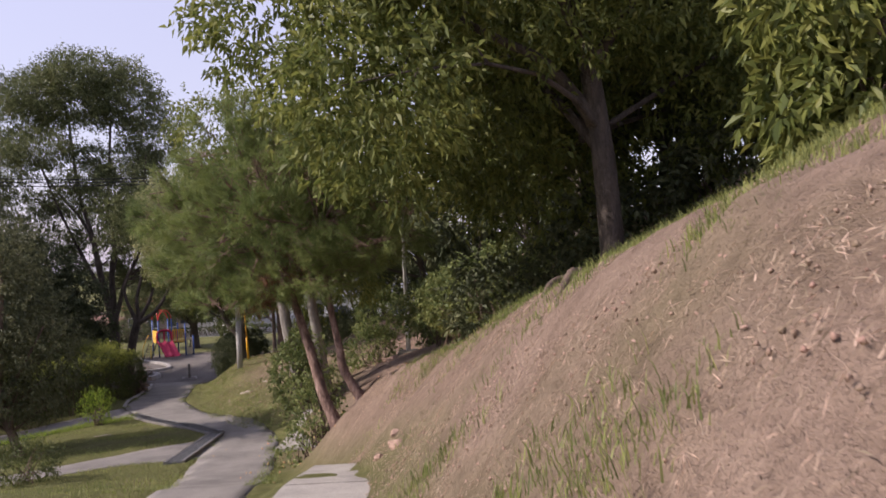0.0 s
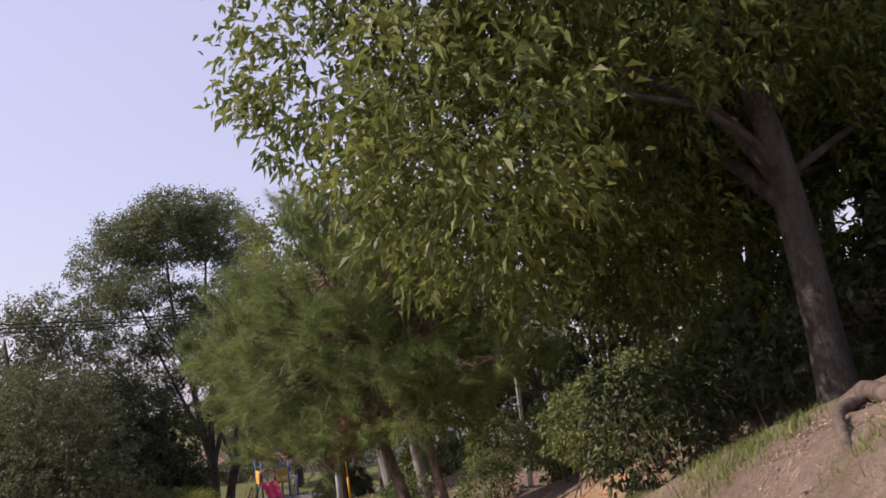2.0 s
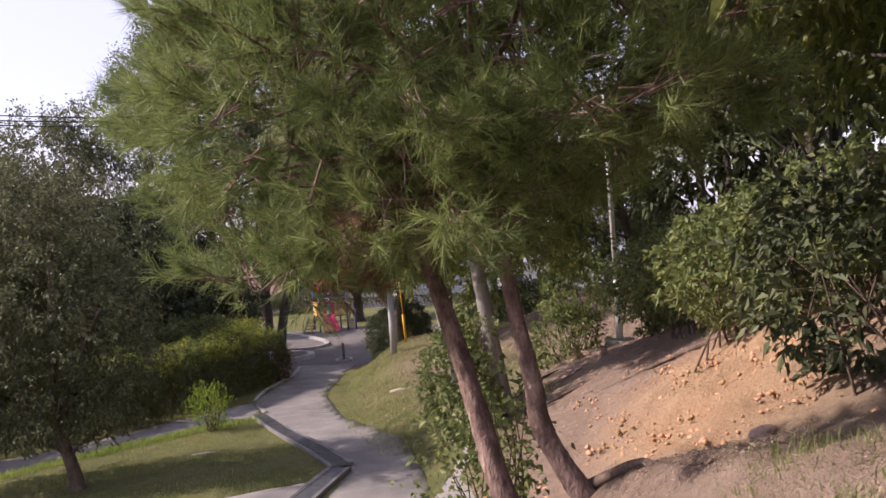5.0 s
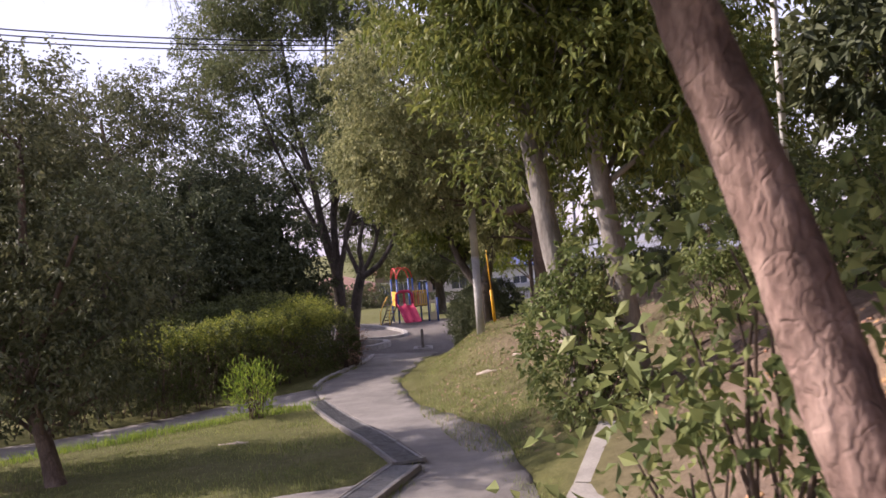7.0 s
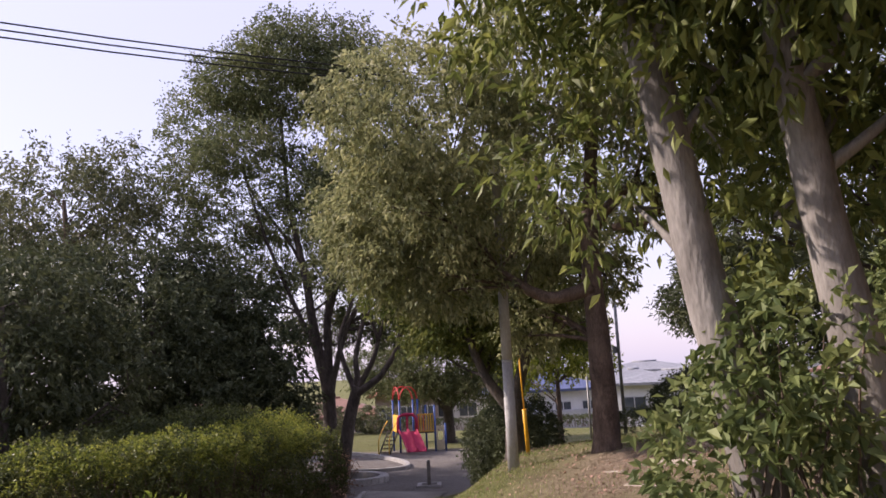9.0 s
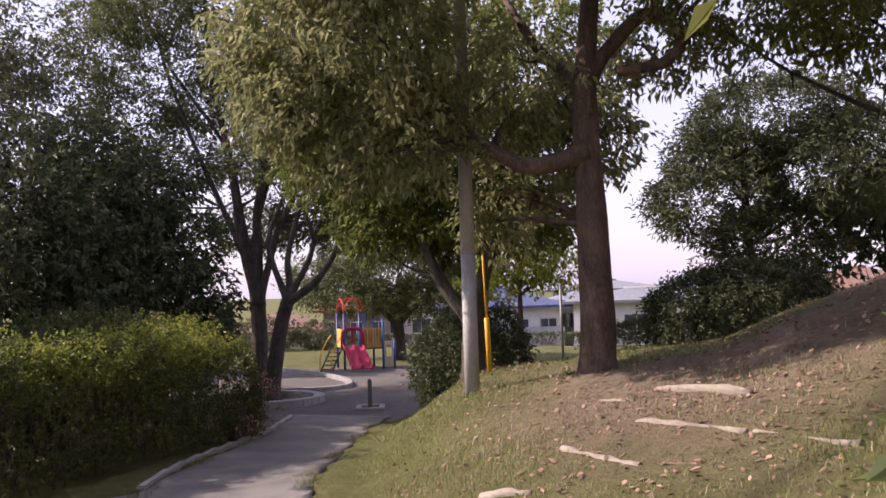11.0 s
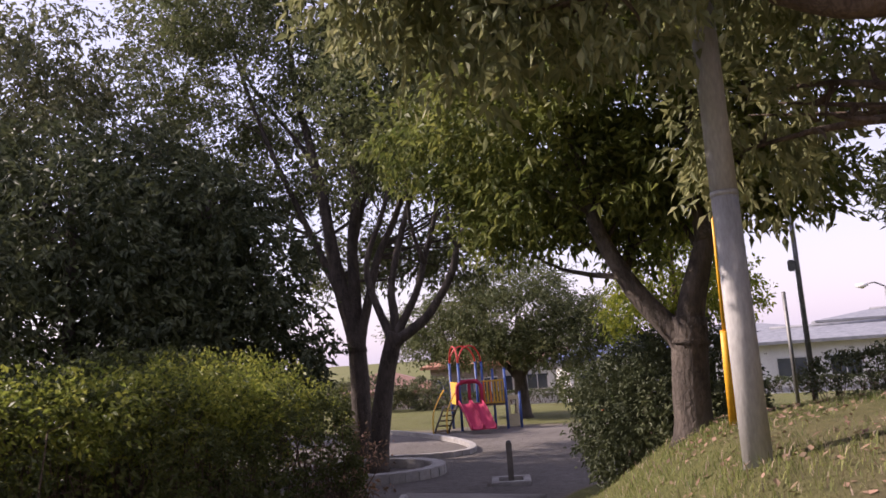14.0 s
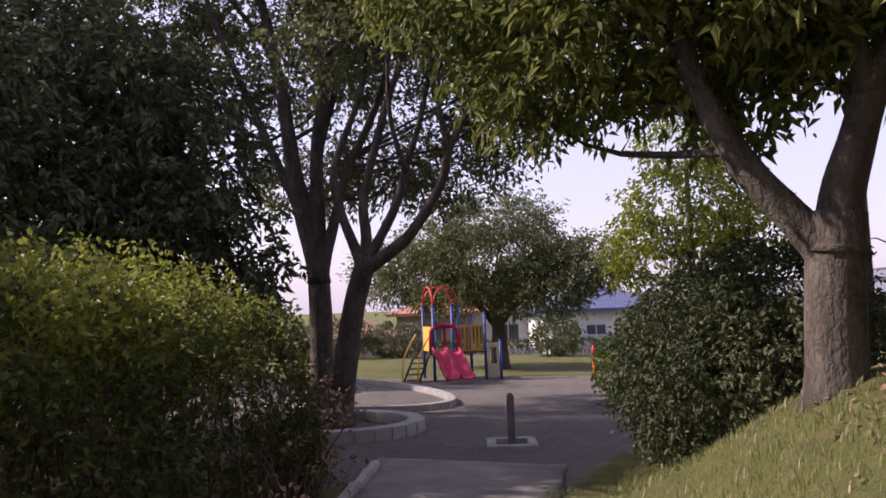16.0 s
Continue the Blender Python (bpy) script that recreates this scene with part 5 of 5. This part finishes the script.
house("white house with a grey tile roof", -9.5, 78, 6, 8, 6, 5.6, .8, M_WALL_W, M_ROOF_GR)
house("white rendered house with a brown tile roof behind the cherry", -21.0, 67, 8, 6.5, 6, 4.7, 1.1, M_WALL_W, M_ROOF_BR, cols=3)
house("pale rendered house with a grey tile roof", -9.4, 68, 10, 5.5, 6, 4.9, .9, M_WALL_W, M_ROOF_GR, cols=3)
house("dark-sided house with a grey tile roof behind the trees", -40, 38, 55, 8, 6, 3.6, 1.3, M_WALL_W, M_ROOF_GR)
shrub("bush", "round green bush at the edge of the lawn", [(-14.6, 50.5, .25, .9, .9, .75)], L_HEDGE, 141, 40, 8, .12)
shrub("bush", "pale flowering bush before the brown houses", [(-24.5, 50, .3, 2.2, 1.2, .8), (-21.5, 50.5, .2, 1.4, 1.0, .7)], L_SAP, 142, 25, 8, .14)
shrub("bush", "yellow-green clipped bush beside the shrub", [(-9.9, 35.8, .3, .6, .6, .55)], L_FRESH, 143, 80, 8, .07)
clipped("hedge", "low hedge along the far edge of the park", [(-30, 52.4), (-20, 53), (-9, 53), (4, 52.4)], .9, .5, L_DARK, 144, 40, .12)


def street_lamp(x, y, h, arm):
    th = thing("street_lamp", "grey steel street lamp with a short arm", "street lamp", at=g(x, y))
    part("pole", bm_tube([(0, 0, 0), (0, 0, h)], [.07, .045], 10), M_GRATE, th)
    part("arm", bm_tube([(0, 0, h - .02), (arm * .5, 0, h + .18), (arm, 0, h + .15)], .03, 8), M_GRATE, th)
    part("head", bm_tube([(arm * .85, 0, h + .12), (arm * 1.15, 0, h + .08), (arm * 1.5, 0, h + .1)], [.05, .12, .06], 10), M_WHITE, th)


street_lamp(-2.6, 54, 4.2, -.7)
th_mast = thing("mast", "tall grey steel mast behind the low hedge", "mast", at=g(-6.2, 33.8))
part("shaft", bm_tube([(0, 0, -.1), (0, 0, 5.2)], [.05, .038], 12), M_GRATE, th_mast)
part("box", bm_box(.12, .1, .2, (-.09, -.05, 2.7), .02), M_GRATE, th_mast)
th_stake = thing("stake", "thin pale metal stake in the grass", "stake", at=g(-6.5, 30))
part("shaft", bm_tube([(0, 0, -.1), (0, 0, 1.5)], .025, 10), M_GRATE, th_stake)

for k in range(3):
    a, b = Vector((-6.8, 24.35, 7.16 + .09 * k)), Vector((-24.75, 2.8, 10.95 + .1 * k))
    pts = [a.lerp(b, s / 24) - Vector((0, 0, 1.94 * math.sin(math.pi * s / 24))) for s in range(25)]
    th = thing("overhead_cable", "black overhead cable sagging from the utility pole", "cable", "overhead cables", at=a)
    part("cable", bm_tube([p - a for p in pts], .012, 6), M_WIRE, th)

# ------------------------------------------------------------------ small things on the ground
def conform(name, poly, material, lift, thick, label, category):
    return sheet(name, dense(poly + poly[:1], .4)[:-1], material, lift, label, category, .3, thick)


def slab(name, xs, ys, top, thick, label, skew=0.0):
    """A cast concrete slab in bays, each with its own worn edges."""
    th = thing(name, label, "slab", at=(xs[0], ys[0], top(ys[0])))
    o = th.location
    for y0, y1 in zip(ys, ys[1:]):
        bm = bmesh.new()
        c = [(xs[0] + skew * (y0 - ys[0]), y0 + .006), (xs[1] + skew * (y0 - ys[0]), y0 + .006), (xs[1] + skew * (y1 - ys[0]), y1 - .006), (xs[0] + skew * (y1 - ys[0]), y1 - .006)]
        up = [bm.verts.new((x - o.x, y - o.y, top(y) - o.z)) for x, y in c]
        dn = [bm.verts.new((x - o.x, y - o.y, top(y) - thick - o.z)) for x, y in c]
        bm.faces.new(up)
        bm.faces.new(dn[::-1])
        for k in range(4):
            bm.faces.new((dn[k], dn[(k + 1) % 4], up[(k + 1) % 4], up[k]))
        bmesh.ops.bevel(bm, geom=bm.edges[:], offset=.012, segments=2, affect="EDGES")
        part("bay", bm, M_CONCRETE, th)


slab("concrete_ramp", (-1.2, -.5), [-4, -2, 0, 2, 4, 5.6, 7.0], lambda y: hz(-1.3, y) + .06, .3, "pale concrete ramp along the foot of the mound", -.01)
slab("concrete_slab", (-3.2, -1.8), [13.4, 14.9, 16.4], lambda y: hz(-3.15, y) + .06, .3, "worn concrete slab beside the footpath")


def gutter(a, b, label):
    """A drain with steel gratings laid end to end."""
    a, b = Vector(a), Vector(b)
    n = max(1, round((b - a).length / 1.0))
    ang = math.atan2(b.y - a.y, b.x - a.x)
    th = thing("drain", label, "drain", "path drains", g(a.x, a.y))
    o = th.location
    for k in range(n):
        p, q = a.lerp(b, k / n), a.lerp(b, (k + 1) / n)
        c = (p + q) / 2
        z = hz(c.x, c.y) + .05 - o.z
        tilt = math.atan2(hz(q.x, q.y) - hz(p.x, p.y), (q - p).length)
        m = Matrix.Rotation(ang, 4, "Z") @ Matrix.Rotation(-tilt, 4, "Y")
        ln = (q - p).length - .012
        bm = bmesh.new()
        for s in (-1, 1):
            bm_box(ln, .025, .04, Vector((c.x - o.x, c.y - o.y, z)) + m.to_3x3() @ Vector((0, s * .13, 0)), 0, m, bm)
        for i in range(26):
            bm_box(.012, .24, .03, Vector((c.x - o.x, c.y - o.y, z)) + m.to_3x3() @ Vector((-ln / 2 + (i + .5) * ln / 26, 0, 0)), 0, m, bm)
        part("grating", bm, M_GRATE, th)
        part("channel", bm_box(ln, .22, .02, (c.x - o.x, c.y - o.y, z - .03), 0, m), M_DARK, th)
        for s in (-1, 1):
            part("edge", bm_box(ln + .01, .03, .06, Vector((c.x - o.x, c.y - o.y, z - .005)) + m.to_3x3() @ Vector((0, s * .162, 0)), .006, m), M_ASPHALT, th)


gutter((-8.75, 20.6), (-5.0, 15.85), "steel-grated drain along the edge of the lawn")
gutter((-4.98, 15.68), (-4.72, 12.6), "steel-grated drain along the footpath")


def timber(a, b, r, label):
    rng = rnd(int(abs(a[0] * 100)))
    pa, pb = Vector(g(a[0], a[1], .005)), Vector(g(b[0], b[1], .005))
    ln = limb(pa, pb, rng, .04, 8)
    bm = bm_tube(ln, [r * .68 * (.7 + .5 * rng.uniform()) for _ in ln], 10)
    for v in bm.verts:
        v.co += Vector(rng.normal(size=3) * r * .09)
    ob = part("timber_step", bm, M_TIMBER, None)
    tagged(ob, label, "timber", "timber steps")


for a, b, r in (((-4.7, 23.0), (-3.95, 22.4), .07), ((-4.85, 22.1), (-4.1, 21.45), .06), ((-4.05, 21.47), (-3.5, 20.93), .04), ((-5.4, 21.7), (-4.8, 21.1), .06), ((-5.9, 21.1), (-5.5, 20.9), .055), ((-5.2, 22.9), (-4.9, 22.75), .04)):
    timber(a, b, r, "pale weathered log step half sunk in the grass bank")


def root(pts, r, label):
    line = smooth_line([g(x, y, dz) for x, y, dz in pts], 5)
    tagged(part("root", bm_tube(line, taper(r, r * .35, len(line)), 9), M_BARK_BROWN, None), label, "root")


root([(1.35, 6.6, -.02), (1.1, 6.0, .05), (.95, 5.3, .03), (.8, 4.75, .06), (.62, 4.4, -.03)], .055, "bare brown root running down the mound")
root([(1.15, 5.9, -.02), (.85, 5.6, .06), (.7, 5.2, .04), (.66, 5.0, -.03)], .035, "thin bare root on the mound")
for pts in ([(-2.85, 17.3, .03), (-2.4, 16.9, .0), (-1.9, 16.9, .03), (-1.3, 17.3, -.02)], [(-2.8, 17.4, .03), (-2.2, 17.5, .0), (-1.6, 18.0, .02), (-1.0, 18.2, -.03)], [(-2.8, 17.5, .03), (-2.4, 18.2, .04), (-1.9, 18.9, -.02)],
            [(.2, 15.6, .03), (-.4, 15.9, .06), (-1.1, 16.1, .04), (-1.5, 16.4, -.02)], [(-1.2, 10.25, .06), (-.9, 9.9, .03), (-.8, 9.5, -.03)]):
    root(pts, .035, "tree root lying bare on trodden earth")


M_CLOD = mat("dry_clod", (0.24, 0.165, 0.115), (0.42, 0.31, 0.235), 3, 0.95, 0.5, 60, island=.3)


def stone(x, y, sx, sy, sz, k, label):
    bm = bmesh.new()
    bmesh.ops.create_icosphere(bm, subdivisions=3, radius=1)
    for v in bm.verts:
        n = noise.noise(v.co * 1.3 + Vector((k * 7, 0, 0))) * .35 + noise.noise(v.co * 4 + Vector((0, k, 0))) * .1
        v.co = Vector((v.co.x * sx, v.co.y * sy, v.co.z * sz)) * (1 + n)
    ob = part("stone", bm, M_CLOD, None)
    ob.matrix_world = pose(*g(x, y, sz * .35), 0, 0, k * 40)
    tagged(ob, label, "stone")


for k, (x, y, sx, sy, sz) in enumerate(((-1.7, 19.4, .18, .1, .08), (-1.35, 18.4, .16, .12, .1), (-.5, 6.6, .06, .05, .04), (-.62, 6.2, .05, .04, .04), (-.45, 6.0, .07, .05, .05), (-.75, 12.4, .14, .1, .08), (.1, 12.2, .16, .12, .08))):
    stone(x, y, sx, sy, sz, k, "rough earth-coloured stone lying on the slope")
timber((-8.2, 17.1), (-7.85, 17.25), .04, "short piece of dead wood on the lawn")


def blades(name, x, y, h, lean, width, material, rng, label):
    """Bent grass blades, three triangles each."""
    n = len(x)
    z = height(x, y)
    p = np.stack([x, y, z], -1)
    a = rng.uniform(0, 2 * math.pi, n)
    d = np.stack([np.cos(a), np.sin(a), np.zeros(n)], -1)
    s = np.stack([-np.sin(a), np.cos(a), np.zeros(n)], -1) * (width * rng.uniform(.6, 1.3, n))[:, None]
    hh_ = (h * rng.uniform(.45, 1.25, n))[:, None]
    le = (lean * rng.uniform(.2, 1.4, n))[:, None] * hh_
    up = np.array([0, 0, 1.])
    mid = p + up * hh_ * .6 + d * le * .35
    tip = p + up * hh_ * .95 + d * le
    v = np.stack([p - s, p + s, mid + s * .7, mid - s * .7, tip], 1).reshape(-1, 3)
    k = np.arange(n) * 5
    t = np.stack([np.stack([k, k + 1, k + 2], -1), np.stack([k, k + 2, k + 3], -1), np.stack([k + 3, k + 2, k + 4], -1)], 1).reshape(-1, 3)
    ob = new(name, quick_mesh(name, v, t, material))
    return tagged(ob, label, "grass", kind="stuff")


def scatter(n, x0, x1, y0, y1, rng):
    return rng.uniform(x0, x1, n), rng.uniform(y0, y1, n)


rg = rnd(301)
x, y = scatter(90000, -13.5, -5, 10, 20.6, rg)
k = inside(x, y, ISLAND) & (wobble(x, y, 1.6, 2) + rg.normal(size=len(x)) * .3 > -.45)
blades("lawn_grass", x[k], y[k], .055, .5, .003, L_GRASS, rg, "short green grass of the lawn")
x, y = scatter(16000, -11.2, -8.2, 15.5, 20.4, rg)
k = inside(x, y, ISLAND) & (dist_line(x, y, [(-8.9, 20.3), (-10.7, 18.3), (-11.3, 16)]) < .55)
blades("tall_grass", x[k], y[k], .15, .6, .004, L_FRESH, rg, "longer bright grass along the edge of the lawn")
x, y = scatter(120000, -9.5, -2.5, 16.5, 34, rg)
e = np.interp(y, SA[:, 0], SA[:, 2])
k = (x > e - .12) & (wobble(x, y, 1.3, 5) + rg.normal(size=len(x)) * .45 > -.15 + .8 * np.exp(-(((x + 3.9) / 1.5) ** 2 + ((y - 23.6) / 1.8) ** 2))) & (x < -3.4 + (y - 20) * .1) & ~inside(x, y, [(-3.6, 16), (-3.6, 18), (-2, 18), (-2, 16)])
blades("bank_grass", x[k], y[k], .07, .7, .003, L_GRASS, rg, "thin yellowing grass on the bank")
k2 = k & (rg.uniform(size=len(x)) < .14)
blades("bank_weeds", x[k2] + .02, y[k2], .075, .7, .0035, L_STRAW, rg, "dry straw-coloured grass on the bank")
x, y = scatter(22000, -9, -3.4, 6, 14.5, rg)
k = ~inside(x, y, LANE) & ~inside(x, y, PATH_POLY) & ~inside(x, y, ISLAND) & (x < -3.7)
blades("verge_grass", x[k], y[k], .06, .6, .0035, L_GRASS, rg, "short grass beside the side path")
for nm, ln, wd in (("edge_grass", PATH_R, .22), ("edge_grass", PATH_L, .16)):
    x, y = scatter(160000, -10.5, -2, 9, 28, rg)
    d = dist_line(x, y, ln)
    k = (d < wd * (.5 + .5 * rg.uniform(size=len(x)))) & (wobble(x, y, 2.0, 4) > -.15) & (np.hypot(x + 6.8, y - 18.1) > 2.6)
    blades(nm, x[k], y[k], .06, .9, .003, L_GRASS, rg, "ragged grass creeping over the edge of the path")
# tufts on the mound
tx, ty = scatter(3000, -1.2, 3.2, 0.9, 9.5, rg)
k = (wobble(tx, ty, 1.5, 7) + rg.normal(size=len(tx)) * .12 > np.where(ty < 4.8, .1, .36)) & (tx > np.interp(ty, SA[:, 0], SA[:, 2]) + .15)
tx, ty = tx[k], ty[k]
n = 30
x = (tx[:, None] + rg.normal(size=(len(tx), n)) * .07).ravel()
y = (ty[:, None] + rg.normal(size=(len(tx), n)) * .07).ravel()
blades("mound_tufts", x, y, .085, .7, .0026, L_GRASS, rg, "tufts of young green grass on the bare mound")
x, y = scatter(7000, -1.2, 3.5, .8, 9.8, rg)
k = x > np.interp(y, SA[:, 0], SA[:, 2]) + .1
blades("mound_stubble", x[k], y[k], .035, 1.3, .0022, L_STRAW, rg, "dry stubble on the bare mound")


def lying(name, x, y, ln, w, material, rng, label, category, lift=.02):
    """Thin pieces lying on the ground."""
    n = len(x)
    p = np.stack([x, y, height(x, y) + lift], -1)
    a = rng.uniform(0, 2 * math.pi, n)
    l_ = ln * rng.uniform(.4, 1.5, n)
    qx, qy = x + np.cos(a) * l_, y + np.sin(a) * l_
    q = np.stack([qx, qy, height(qx, qy) + lift + rng.uniform(-.005, .03, n)], -1)
    s = np.stack([-np.sin(a), np.cos(a), rng.uniform(-.4, .4, n)], -1) * (w * rng.uniform(.5, 1.4, n))[:, None]
    m = (p + q) / 2 + np.array([0, 0, 1.]) * (rng.uniform(0, .25, n) * l_ * .4)[:, None]
    v = np.stack([p, m + s, q, m - s], 1).reshape(-1, 3)
    k = np.arange(n) * 4
    t = np.stack([np.stack([k, k + 1, k + 2], -1), np.stack([k, k + 2, k + 3], -1)], 1).reshape(-1, 3)
    return tagged(new(name, quick_mesh(name, v, t, material)), label, category, kind="stuff")


x, y = scatter(60000, -1.2, 3.6, .7, 10.2, rg)
k = x > np.interp(y, SA[:, 0], SA[:, 2]) + .05
lying("straw", x[k], y[k], .036, .0009, L_STRAW, rg, "dry straw strewn over the mound", "straw", .012)
x, y = scatter(15000, -7.6, 1.5, 15.5, 30, rg)
k = (x > np.interp(y, SA[:, 0], SA[:, 2]) + .3) & (rg.uniform(size=len(x)) < .25 + .75 * np.exp(-(((x + 4.4) / 2.0) ** 2 + ((y - 22.5) / 2.6) ** 2)) + .7 * np.exp(-(((x + 6.9) / .9) ** 2 + ((y - 26.6) / 1.2) ** 2)))
lying("fallen_leaves", x[k], y[k], .05, .017, L_LITTER, rg, "brown fallen leaves scattered over the bank", "leaves", .03)


def clods(name, x, y, size, material, rng, label):
    n = len(x)
    o = np.array([(1, 0, 0), (-1, 0, 0), (0, 1, 0), (0, -1, 0), (0, 0, 1), (0, 0, -1)], float)
    f = np.array([(0, 2, 4), (2, 1, 4), (1, 3, 4), (3, 0, 4), (2, 0, 5), (1, 2, 5), (3, 1, 5), (0, 3, 5)])
    s = (size * rng.uniform(.4, 1.6, n) ** 1.5)[:, None, None]
    v = np.stack([x, y, height(x, y) + .015], -1)[:, None] + o[None] * s * rng.uniform(.5, 1.3, (n, 6, 1)) + rng.normal(size=(n, 6, 3)) * s * .2
    t = (f[None] + (np.arange(n) * 6)[:, None, None]).reshape(-1, 3)
    return tagged(new(name, quick_mesh(name, v.reshape(-1, 3), t, material, True)), label, "clods", kind="stuff")


M_CLAYCLOD = mat("clay_clod", (0.38, 0.21, 0.10), (0.58, 0.38, 0.21), 3, 0.95, 0.5, 60, island=.25)
x, y = scatter(15000, -1.4, 3.4, .7, 10.4, rg)
k = (x > np.interp(y, SA[:, 0], SA[:, 2]) + .05) & (wobble(x, y, 2.1, 9) > -.3)
clods("earth_clods", x[k], y[k], .0055, M_CLOD, rg, "dry clods of earth on the mound")
x, y = rg.normal(-.2, 1.2, 1600), rg.normal(13.6, 1.5, 1600)
clods("clay_clods", x, y, .018, M_CLAYCLOD, rg, "lumps of orange clay below the cut bank")
